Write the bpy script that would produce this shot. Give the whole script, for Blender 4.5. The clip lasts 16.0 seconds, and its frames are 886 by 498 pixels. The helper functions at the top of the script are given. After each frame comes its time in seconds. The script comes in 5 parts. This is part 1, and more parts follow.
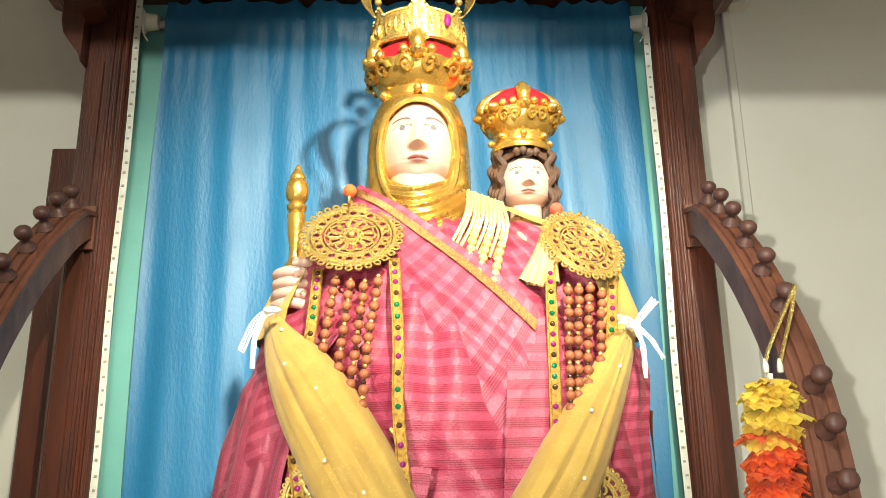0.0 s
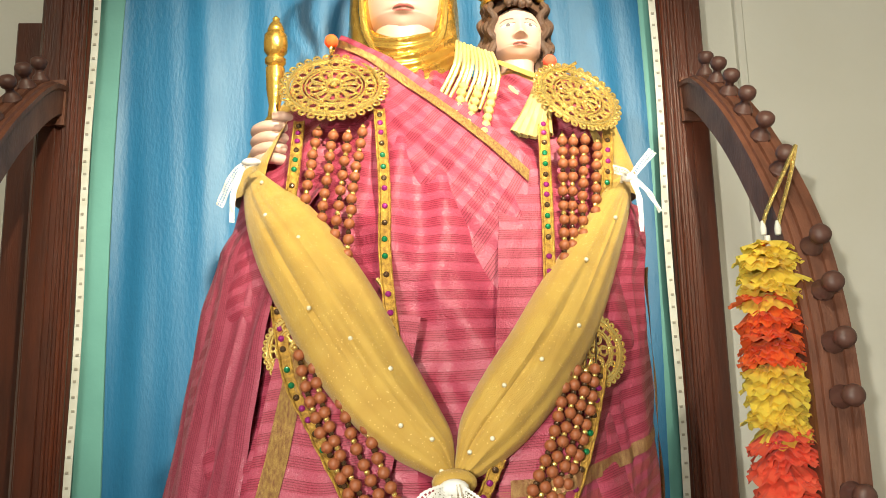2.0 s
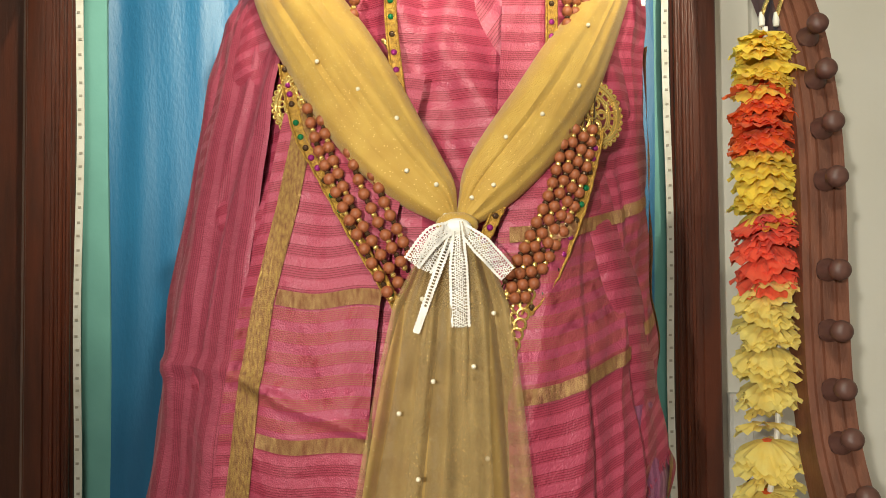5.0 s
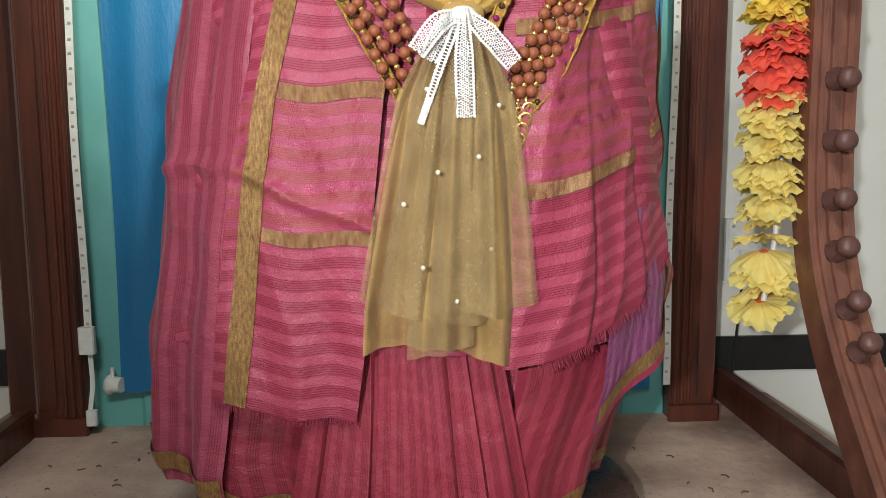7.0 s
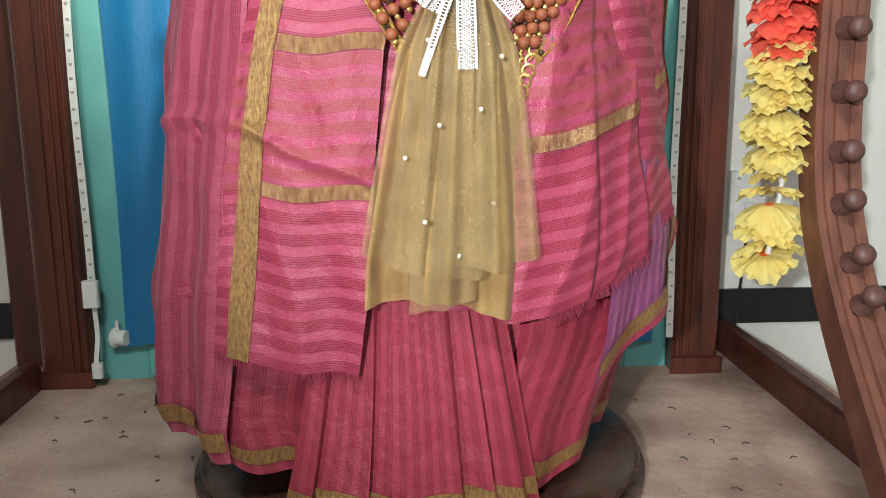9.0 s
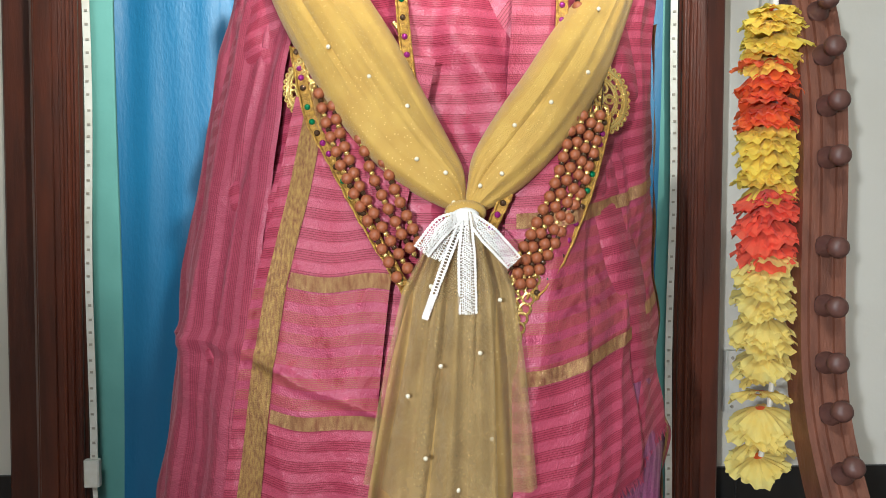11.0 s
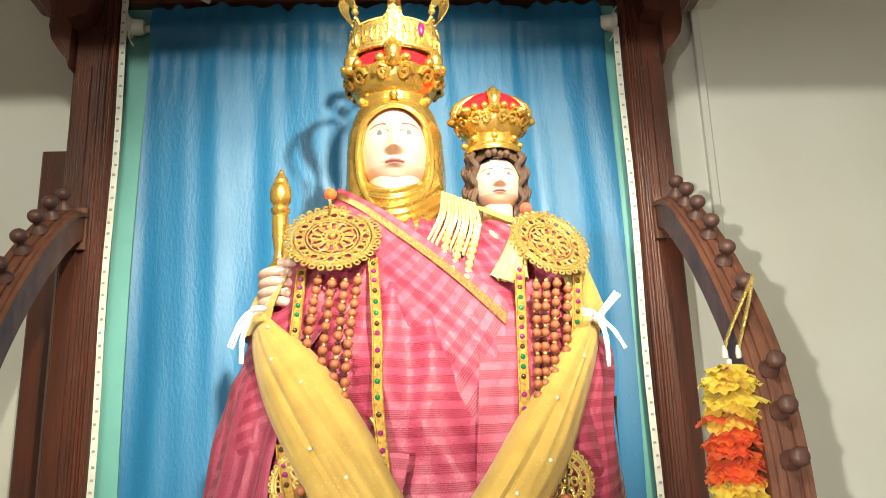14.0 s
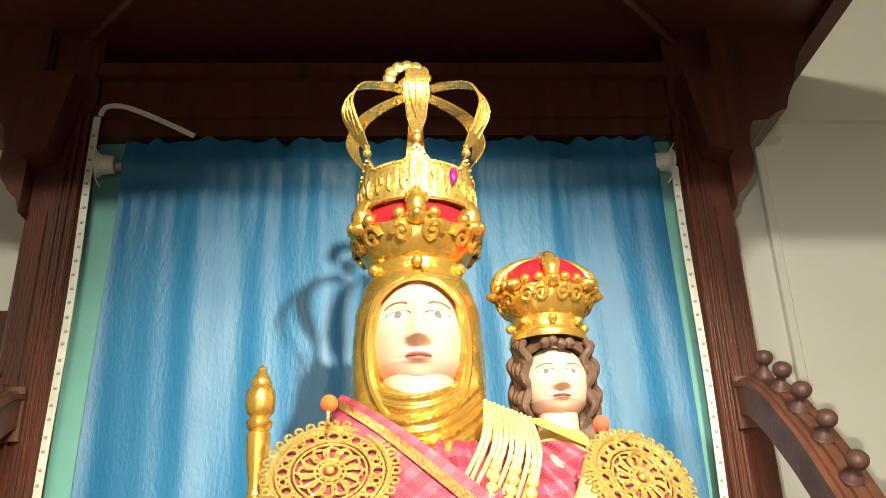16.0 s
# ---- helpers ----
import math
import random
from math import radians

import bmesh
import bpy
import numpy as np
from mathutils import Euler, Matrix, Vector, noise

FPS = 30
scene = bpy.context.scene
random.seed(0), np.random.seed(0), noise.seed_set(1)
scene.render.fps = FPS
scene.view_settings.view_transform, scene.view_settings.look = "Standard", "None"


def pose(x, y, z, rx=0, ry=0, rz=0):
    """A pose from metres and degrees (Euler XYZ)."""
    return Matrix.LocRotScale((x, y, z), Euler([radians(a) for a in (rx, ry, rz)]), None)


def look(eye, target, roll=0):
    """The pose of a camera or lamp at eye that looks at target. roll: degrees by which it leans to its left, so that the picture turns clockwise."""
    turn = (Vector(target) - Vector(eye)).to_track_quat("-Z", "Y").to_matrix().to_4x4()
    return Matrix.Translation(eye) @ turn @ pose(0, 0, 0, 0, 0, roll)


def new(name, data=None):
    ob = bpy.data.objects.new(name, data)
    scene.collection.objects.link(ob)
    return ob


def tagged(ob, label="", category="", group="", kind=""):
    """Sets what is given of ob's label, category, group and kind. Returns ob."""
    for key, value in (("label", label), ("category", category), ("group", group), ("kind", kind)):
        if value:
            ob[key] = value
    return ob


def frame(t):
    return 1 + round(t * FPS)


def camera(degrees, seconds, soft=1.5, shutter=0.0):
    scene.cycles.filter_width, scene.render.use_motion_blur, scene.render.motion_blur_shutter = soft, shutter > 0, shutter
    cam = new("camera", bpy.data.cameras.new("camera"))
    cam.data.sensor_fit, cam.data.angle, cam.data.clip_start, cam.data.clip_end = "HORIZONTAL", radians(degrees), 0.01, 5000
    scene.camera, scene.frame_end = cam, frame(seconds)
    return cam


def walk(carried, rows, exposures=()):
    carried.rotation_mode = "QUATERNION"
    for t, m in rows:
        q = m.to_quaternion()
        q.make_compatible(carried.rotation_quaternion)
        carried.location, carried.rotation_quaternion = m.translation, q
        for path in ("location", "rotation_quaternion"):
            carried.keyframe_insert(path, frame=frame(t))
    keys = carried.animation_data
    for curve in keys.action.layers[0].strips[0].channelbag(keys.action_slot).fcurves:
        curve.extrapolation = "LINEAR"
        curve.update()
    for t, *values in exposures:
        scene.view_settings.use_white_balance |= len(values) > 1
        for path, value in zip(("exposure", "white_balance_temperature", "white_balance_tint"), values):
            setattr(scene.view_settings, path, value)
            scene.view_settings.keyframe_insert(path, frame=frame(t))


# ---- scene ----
cam = camera(54.8, 16.0, soft=0.8)
PATH = [
    (0, (0.083, 0.129, 1.133), (0.137, 2.048, 1.692), -0.7),
    (0.5, (0.087, 0.162, 1.11), (0.15, 2.091, 1.635), -0.8),
    (1, (0.09, 0.2, 1.089), (0.156, 2.144, 1.554), -0.9),
    (1.5, (0.082, 0.216, 1.066), (0.154, 2.172, 1.48), -1.1),
    (2, (0.081, 0.222, 1.038), (0.165, 2.185, 1.412), -1.2),
    (2.5, (0.078, 0.218, 1.014), (0.169, 2.189, 1.339), -1.3),
    (3, (0.075, 0.218, 0.992), (0.169, 2.197, 1.264), -1.1),
    (3.5, (0.07, 0.218, 0.961), (0.167, 2.203, 1.182), -1.0),
    (6, (0.048, 0.183, 0.811), (0.159, 2.179, 0.745), -0.1),
    (6.5, (0.045, 0.188, 0.791), (0.156, 2.179, 0.633), -0.0),
    (7, (0.043, 0.2, 0.777), (0.156, 2.18, 0.513), -0.3),
    (7.5, (0.042, 0.211, 0.761), (0.154, 2.172, 0.381), -0.7),
    (8, (0.041, 0.218, 0.758), (0.152, 2.17, 0.335), -0.7),
    (10.5, (0.057, 0.181, 0.898), (0.144, 2.17, 0.714), 0.1),
    (11, (0.043, 0.164, 0.95), (0.147, 2.159, 0.854), 0.2),
    (11.5, (0.041, 0.11, 0.968), (0.145, 2.107, 1.0), 0.0),
    (12, (0.042, 0.05, 0.999), (0.146, 2.043, 1.139), -0.1),
    (12.5, (0.054, 0.015, 0.998), (0.153, 1.994, 1.272), -0.6),
    (13, (0.06, -0.028, 1.033), (0.155, 1.935, 1.402), -1.0),
    (13.5, (0.06, -0.04, 1.108), (0.174, 1.915, 1.516), -1.8),
    (14, (0.105, 0.024, 1.13), (0.186, 1.952, 1.656), -1.8),
    (14.5, (0.071, 0.202, 1.197), (0.143, 2.092, 1.848), -1.8),
    (15, (0.037, 0.365, 1.286), (0.113, 2.234, 1.992), -2.0),
    (15.5, (0.047, 0.452, 1.369), (0.13, 2.303, 2.123), -1.8),
    (16, (0.068, 0.445, 1.413), (0.146, 2.28, 2.206), -1.5),
]
EXPOSURES = [
    (0.0, 0.2, 6000, 0), (1.5, 0.05, 6200, 0), (3.5, -0.2, 6800, 2), (6.0, -0.05, 5800, 4), (6.5, 0.0, 5500, 6), (7.5, 0.25, 5300, 6),
    (8.0, 0.55, 5200, 5), (10.5, 0.05, 5300, 5), (11.0, 0.0, 5300, 5), (12.0, -0.05, 5900, 2), (13.5, 0.1, 6100, 0), (14.5, 0.3, 6000, 0), (16.0, 0.1, 6400, 2),
]
walk(cam, [(t, look(eye, target, roll)) for t, eye, target, roll in PATH], EXPOSURES)

# ---- light ----
world = bpy.data.worlds.new("world")
scene.world = world
world.use_nodes = True
wn = world.node_tree.nodes
sky = wn.new("ShaderNodeTexSky")
sky.sky_type, sky.sun_disc, sky.sun_elevation, sky.sun_rotation = "NISHITA", False, radians(40), radians(180)
wn["Background"].inputs["Strength"].default_value = 0.06
world.node_tree.links.new(sky.outputs[0], wn["Background"].inputs["Color"])


def lamp(name, kind, m, energy, colour, size):
    data = bpy.data.lights.new(name, kind)
    data.energy, data.color = energy, colour
    if kind == "AREA":
        data.shape, data.size, data.size_y = "RECTANGLE", size[0], size[1]
    elif kind == "SPOT":
        data.spot_size, data.spot_blend, data.shadow_soft_size = radians(size[0]), size[1], size[2]
    ob = new(name, data)
    ob.matrix_world = m
    return ob


lamp("flood_lamp", "SPOT", look((0.63, -0.5, 2.78), (0.16, 1.8, 1.86)), 1080, (1.0, 0.87, 0.66), (38, 1.0, 0.05))
lamp("flood_lamp", "SPOT", look((-0.54, -0.75, 1.08), (0.85, 2.3, 1.0)), 240, (1.0, 0.91, 0.80), (56, 0.9, 0.03))
lamp("ceiling_tube_lamp", "AREA", look((-0.25, -1.3, 3.3), (0.1, 1.7, 0.7)), 76, (1.0, 0.91, 0.75), (0.9, 0.08))
# Weak frontal fill, added to lift the ambient level; no known source stands there.
lamp("added_front_fill", "AREA", look((0.0, -4.8, 1.0), (0.0, 2.0, 1.0)), 13, (0.95, 0.97, 1.0), (3.0, 2.4))

# ---- materials ----


def material(name, colour, rough=0.6, metal=0.0, second=None, scale=8.0, detail=5.0, amount=0.5, bump=0.0, bump_scale=120.0, sheen=0.0, stretch=(1, 1, 1), alpha=1.0, coat=0.0):
    m = bpy.data.materials.new(name)
    m.use_nodes = True
    n, l = m.node_tree.nodes, m.node_tree.links
    b = n["Principled BSDF"]
    b.inputs["Roughness"].default_value, b.inputs["Metallic"].default_value = rough, metal
    b.inputs["Sheen Weight"].default_value, b.inputs["Alpha"].default_value = sheen, alpha
    b.inputs["Coat Weight"].default_value = coat
    tc, mp = n.new("ShaderNodeTexCoord"), n.new("ShaderNodeMapping")
    mp.inputs["Scale"].default_value = stretch
    l.new(tc.outputs["Object"], mp.inputs["Vector"])
    noise_tex, ramp, mix = n.new("ShaderNodeTexNoise"), n.new("ShaderNodeMapRange"), n.new("ShaderNodeMix")
    noise_tex.inputs["Scale"].default_value, noise_tex.inputs["Detail"].default_value = scale, detail
    l.new(mp.outputs[0], noise_tex.inputs["Vector"])
    ramp.inputs["From Min"].default_value, ramp.inputs["From Max"].default_value = 0.5 - 0.3 * (1 - amount) - 0.02, 0.75
    l.new(noise_tex.outputs["Fac"], ramp.inputs["Value"])
    mix.data_type = "RGBA"
    mix.inputs[6].default_value = (*colour, 1)
    mix.inputs[7].default_value = (*(second or [c * 0.7 for c in colour]), 1)
    l.new(ramp.outputs[0], mix.inputs[0])
    l.new(mix.outputs[2], b.inputs["Base Color"])
    if bump:
        fine, bp = n.new("ShaderNodeTexNoise"), n.new("ShaderNodeBump")
        fine.inputs["Scale"].default_value, fine.inputs["Detail"].default_value = bump_scale, 4
        l.new(mp.outputs[0], fine.inputs["Vector"])
        bp.inputs["Strength"].default_value, bp.inputs["Distance"].default_value = bump, 0.004
        l.new(fine.outputs["Fac"], bp.inputs["Height"])
        l.new(bp.outputs[0], b.inputs["Normal"])
        rr = n.new("ShaderNodeMapRange")
        rr.inputs["To Min"].default_value, rr.inputs["To Max"].default_value = max(0.05, rough - 0.12), min(1, rough + 0.12)
        l.new(noise_tex.outputs["Fac"], rr.inputs["Value"])
        l.new(rr.outputs[0], b.inputs["Roughness"])
    return m


def silk(name, base, line, along, period, lines, glint, sheen_band, alpha=1.0):
    """Striped silk: groups of fine lines across the cloth's own u (0) or v (1), in metres, with a woven sheen between
    them, put in as a paler colour and lower roughness.
    """
    m = bpy.data.materials.new(name)
    m.use_nodes = True
    n, l = m.node_tree.nodes, m.node_tree.links
    b = n["Principled BSDF"]
    uv, sep = n.new("ShaderNodeUVMap"), n.new("ShaderNodeSeparateXYZ")
    l.new(uv.outputs[0], sep.inputs[0])

    def op(kind, a, c=None):
        q = n.new("ShaderNodeMath")
        q.operation = kind
        for k, v in enumerate((a, c)):
            if v is None:
                continue
            if isinstance(v, (int, float)):
                q.inputs[k].default_value = v
            else:
                l.new(v, q.inputs[k])
        return q.outputs[0]

    wob = n.new("ShaderNodeTexNoise")
    wob.inputs["Scale"].default_value, wob.inputs["Detail"].default_value = 9, 4
    l.new(uv.outputs[0], wob.inputs["Vector"])
    c = op("ADD", sep.outputs[along], op("MULTIPLY", wob.outputs["Fac"], 0.0025))
    group = op("FRACT", op("DIVIDE", c, period))
    inside = op("LESS_THAN", group, 0.56)
    thin = op("GREATER_THAN", op("FRACT", op("MULTIPLY", group, lines / 0.56)), 0.66)
    thread = n.new("ShaderNodeTexNoise")
    thread.inputs["Scale"].default_value, thread.inputs["Detail"].default_value = 420, 2
    l.new(uv.outputs[0], thread.inputs["Vector"])
    fac = op("MULTIPLY", op("MULTIPLY", inside, thin), op("MULTIPLY", thread.outputs["Fac"], 1.5))
    mix, mix2 = n.new("ShaderNodeMix"), n.new("ShaderNodeMix")
    for q in (mix, mix2):
        q.data_type = "RGBA"
    big = n.new("ShaderNodeTexNoise")
    big.inputs["Scale"].default_value, big.inputs["Detail"].default_value = 6, 5
    l.new(uv.outputs[0], big.inputs["Vector"])
    mix2.inputs[6].default_value, mix2.inputs[7].default_value = (*base, 1), (base[0] * 0.84, base[1] * 0.75, base[2] * 0.95, 1)
    l.new(big.outputs["Fac"], mix2.inputs[0])
    grain = n.new("ShaderNodeTexNoise")
    grain.inputs["Scale"].default_value, grain.inputs["Detail"].default_value = 230, 3
    l.new(uv.outputs[0], grain.inputs["Vector"])
    plain = op("MULTIPLY", op("SUBTRACT", 1.0, inside), op("MULTIPLY", grain.outputs["Fac"], 1.25))
    mix3 = n.new("ShaderNodeMix")
    mix3.data_type = "RGBA"
    mix3.inputs[7].default_value = (*sheen_band, 1)
    l.new(mix2.outputs[2], mix3.inputs[6])
    l.new(plain, mix3.inputs[0])
    l.new(fac, mix.inputs[0])
    l.new(mix3.outputs[2], mix.inputs[6])
    rough = op("SUBTRACT", 0.52, op("MULTIPLY", plain, 0.22))
    l.new(rough, b.inputs["Roughness"])
    mix.inputs[7].default_value = (*line, 1)
    l.new(mix.outputs[2], b.inputs["Base Color"])
    b.inputs["Sheen Weight"].default_value = 0.06
    b.inputs["Sheen Roughness"].default_value = 0.35
    b.inputs["Sheen Tint"].default_value = (*glint, 1)
    b.inputs["Alpha"].default_value = alpha
    bp = n.new("ShaderNodeBump")
    bp.inputs["Strength"].default_value, bp.inputs["Distance"].default_value = 0.6, 0.005
    crumple = n.new("ShaderNodeTexNoise")
    crumple.inputs["Scale"].default_value, crumple.inputs["Detail"].default_value = 26, 6
    l.new(uv.outputs[0], crumple.inputs["Vector"])
    l.new(op("ADD", op("MULTIPLY", crumple.outputs["Fac"], 3.0), op("MULTIPLY", thread.outputs["Fac"], 0.5)), bp.inputs["Height"])
    l.new(bp.outputs[0], b.inputs["Normal"])
    return m


PINK, PINK_LINE = (0.335, 0.038, 0.070), (0.15, 0.006, 0.020)
M_SARI_H = silk("pink_silk_cross_lines", PINK, PINK_LINE, 1, 0.031, 5, (1.0, 0.75, 0.85), (0.395, 0.068, 0.118))
M_SARI_Z = silk("pink_silk_gold_lines", PINK, (0.27, 0.105, 0.045), 1, 0.031, 6, (1.0, 0.75, 0.85), (0.37, 0.062, 0.125))
glow = M_SARI_Z.node_tree
patches, bound = glow.nodes.new("ShaderNodeTexNoise"), glow.nodes.new("ShaderNodeMapRange")
patches.inputs["Scale"].default_value, patches.inputs["Detail"].default_value = 38, 8
bound.inputs["From Min"].default_value, bound.inputs["From Max"].default_value, bound.inputs["To Max"].default_value = 0.55, 0.72, 0.85
glow.links.new(glow.nodes["UV Map"].outputs[0], patches.inputs["Vector"])
glow.links.new(patches.outputs["Fac"], bound.inputs["Value"])
glow.links.new(bound.outputs[0], glow.nodes["Principled BSDF"].inputs["Metallic"])
M_SARI_V = silk("pink_silk_long_lines", (0.31, 0.030, 0.050), (0.15, 0.007, 0.018), 0, 0.033, 5, (1.0, 0.7, 0.8), (0.345, 0.042, 0.070))
M_SARI_S = silk("pink_silk_side_lines", (0.32, 0.048, 0.080), (0.165, 0.012, 0.03), 0, 0.034, 5, (1.0, 0.8, 0.9), (0.345, 0.070, 0.112))
M_SARI_L = silk("lilac_silk_reverse", (0.28, 0.065, 0.15), (0.06, 0.02, 0.09), 0, 0.031, 5, (0.8, 0.8, 1.0), (0.33, 0.10, 0.21))
M_ZARI = material("zari_gold_weave", (0.46, 0.29, 0.085), 0.34, 0.55, (0.20, 0.075, 0.045), 260, 6, 0.45, 0.6, 1200, stretch=(1, 1, 0.35))


def tulle(name, colour, dark, alpha, speck):
    """Glitter tulle: fine net, soft cloudy tone and small bright specks; sheer where alpha is under one."""
    m = material(name, colour, 0.5, 0.0, dark, 22, 6, 0.5, 0.5, 700, 0.2)
    n, l = m.node_tree.nodes, m.node_tree.links
    b = n["Principled BSDF"]
    tc, cells, lim = n.new("ShaderNodeTexCoord"), n.new("ShaderNodeTexVoronoi"), n.new("ShaderNodeMath")
    cells.inputs["Scale"].default_value = 150
    l.new(tc.outputs["Object"], cells.inputs["Vector"])
    lim.operation, lim.inputs[1].default_value = "LESS_THAN", 0.16
    l.new(cells.outputs["Distance"], lim.inputs[0])
    mix = n.new("ShaderNodeMix")
    mix.data_type = "RGBA"
    mix.inputs[7].default_value = (*speck, 1)
    l.new(b.inputs["Base Color"].links[0].from_socket, mix.inputs[6])
    l.new(lim.outputs[0], mix.inputs[0])
    l.new(mix.outputs[2], b.inputs["Base Color"])
    l.new(lim.outputs[0], b.inputs["Metallic"])
    if alpha < 1:
        cloud, span = n.new("ShaderNodeTexNoise"), n.new("ShaderNodeMapRange")
        cloud.inputs["Scale"].default_value, cloud.inputs["Detail"].default_value = 14, 5
        l.new(tc.outputs["Object"], cloud.inputs["Vector"])
        span.inputs["To Min"].default_value, span.inputs["To Max"].default_value = alpha - 0.18, min(1.0, alpha + 0.18)
        span.inputs["From Min"].default_value, span.inputs["From Max"].default_value = 0.3, 0.7
        l.new(cloud.outputs["Fac"], span.inputs["Value"])
        l.new(span.outputs[0], b.inputs["Alpha"])
    return m


M_TULLE = tulle("mustard_tulle", (0.50, 0.315, 0.055), (0.41, 0.24, 0.036), 1.0, (0.72, 0.52, 0.20))
M_TAIL = tulle("olive_gold_tulle", (0.44, 0.28, 0.078), (0.33, 0.20, 0.05), 0.72, (0.75, 0.58, 0.28))
M_TULLE_THIN = tulle("sheer_mustard_tulle", (0.44, 0.30, 0.11), (0.35, 0.23, 0.08), 0.46, (0.8, 0.62, 0.3))
M_PEARL = material("pearl", (0.85, 0.78, 0.6), 0.2, 0.0, scale=30, coat=0.6)
M_LACE = material("white_cotton_lace", (0.82, 0.80, 0.76), 0.85, 0.0, (0.7, 0.68, 0.64), 60, 4, 0.5, 0.4, 600)
M_GOLD = material("gold_paint", (0.80, 0.51, 0.12), 0.26, 0.85, (0.55, 0.30, 0.05), 16, 7, 0.6, 0.7, 45)
M_GOLDLEAF = material("brass_filigree", (0.82, 0.62, 0.22), 0.26, 0.8, (0.60, 0.40, 0.11), 40, 5, 0.5, 0.4, 300)
M_TIN = material("gilt_sheet_metal", (0.86, 0.60, 0.18), 0.26, 0.82, (0.7, 0.46, 0.12), 30, 5, 0.5, 0.5, 160)
M_SKIN = material("painted_face", (0.53, 0.345, 0.275), 0.42, 0.0, (0.50, 0.305, 0.24), 9, 4, 0.4, 0.1, 60)
M_LIP = material("painted_lip", (0.40, 0.115, 0.10), 0.4, scale=60)
M_BROW = material("painted_brow", (0.13, 0.07, 0.05), 0.5, scale=60)
M_EYE = material("painted_eye_white", (0.75, 0.72, 0.68), 0.25, scale=60)
M_IRIS = material("painted_iris", (0.13, 0.145, 0.155), 0.2, scale=80)
M_HAIR = material("painted_brown_hair", (0.085, 0.045, 0.028), 0.45, 0, (0.05, 0.025, 0.015), 40, 5, 0.5, 0.6, 90)
M_RED = material("red_enamel_paint", (0.62, 0.012, 0.02), 0.22, 0, (0.5, 0.01, 0.02), 12, 4, 0.4, 0.1, 50, coat=0.5)
M_CREAM = material("cream_gilt_gown", (0.78, 0.62, 0.28), 0.35, 0.45, (0.66, 0.48, 0.16), 16, 5, 0.5, 0.4, 80)
M_BEAD = material("terracotta_wood_bead", (0.31, 0.095, 0.035), 0.5, 0, (0.23, 0.065, 0.024), 70, 4, 0.5, 0.2, 200)
M_DARKBEAD = material("bronze_glass_bead", (0.09, 0.045, 0.02), 0.15, 0.5, scale=90, coat=0.8)
M_GREEN = material("green_sequin", (0.01, 0.22, 0.08), 0.15, 0.5, scale=90, coat=0.8)
M_VIOLET = material("magenta_sequin", (0.35, 0.02, 0.22), 0.15, 0.5, scale=90, coat=0.8)
M_WOOD = material("red_brown_varnished_wood", (0.105, 0.026, 0.012), 0.38, 0, (0.046, 0.013, 0.007), 5, 8, 0.6, 0.25, 40, stretch=(6, 6, 0.7), coat=0.15)
M_WOODDUST = material("dusty_brown_wood", (0.185, 0.070, 0.040), 0.52, 0, (0.090, 0.032, 0.018), 9, 8, 0.6, 0.35, 60, stretch=(5, 2, 1.2))
M_KNOB = material("dark_turned_wood", (0.12, 0.055, 0.042), 0.5, 0, (0.075, 0.03, 0.024), 30, 5, 0.6, 0.2, 90)
M_PLINTH = material("dark_plinth_wood", (0.036, 0.014, 0.009), 0.28, 0, (0.075, 0.035, 0.024), 12, 6, 0.5, 0.3, 60)
M_FLOOR = material("dusty_platform_board", (0.54, 0.385, 0.295), 0.72, 0, (0.26, 0.155, 0.11), 4.5, 10, 0.7, 0.6, 38)


def worn_board(m, stain, dust):
    """Adds dark blotches, pale dust and fine grit to a material."""
    n, l = m.node_tree.nodes, m.node_tree.links
    b, tc = n["Principled BSDF"], n.new("ShaderNodeTexCoord")
    for scale, lo, hi, colour, detail in ((2.3, 0.52, 0.66, stain, 9), (11, 0.56, 0.70, dust, 9), (90, 0.60, 0.68, stain, 3)):
        q, r, mix = n.new("ShaderNodeTexNoise"), n.new("ShaderNodeMapRange"), n.new("ShaderNodeMix")
        q.inputs["Scale"].default_value, q.inputs["Detail"].default_value, q.inputs["Roughness"].default_value = scale, detail, 0.65
        r.inputs["From Min"].default_value, r.inputs["From Max"].default_value, r.inputs["To Max"].default_value = lo, hi, 0.6
        mix.data_type = "RGBA"
        mix.inputs[7].default_value = (*colour, 1)
        l.new(tc.outputs["Object"], q.inputs["Vector"])
        l.new(q.outputs["Fac"], r.inputs["Value"])
        l.new(r.outputs[0], mix.inputs[0])
        l.new(b.inputs["Base Color"].links[0].from_socket, mix.inputs[6])
        l.new(mix.outputs[2], b.inputs["Base Color"])


worn_board(M_FLOOR, (0.15, 0.085, 0.06), (0.56, 0.45, 0.37))
M_WALL = material("off_white_wall_paint", (0.74, 0.72, 0.65), 0.7, 0, (0.66, 0.63, 0.54), 1.6, 8, 0.5, 0.12, 60)
M_BLACK = material("black_skirting", (0.012, 0.012, 0.012), 0.4, scale=20)
M_TEAL = material("teal_board_paint", (0.17, 0.41, 0.37), 0.5, 0, (0.13, 0.33, 0.30), 6, 7, 0.5, 0.15, 50)
M_CURTAIN = material("blue_satin_curtain", (0.018, 0.142, 0.305), 0.5, 0, (0.013, 0.114, 0.255), 7, 6, 0.5, 0.4, 110, 0.04, (1, 1, 0.4))
M_WHITEPLASTIC = material("white_plastic", (0.74, 0.73, 0.68), 0.45, 0, (0.6, 0.58, 0.5), 25, 5, 0.5)
M_CHIP = material("led_chip", (0.42, 0.39, 0.32), 0.4, scale=90)
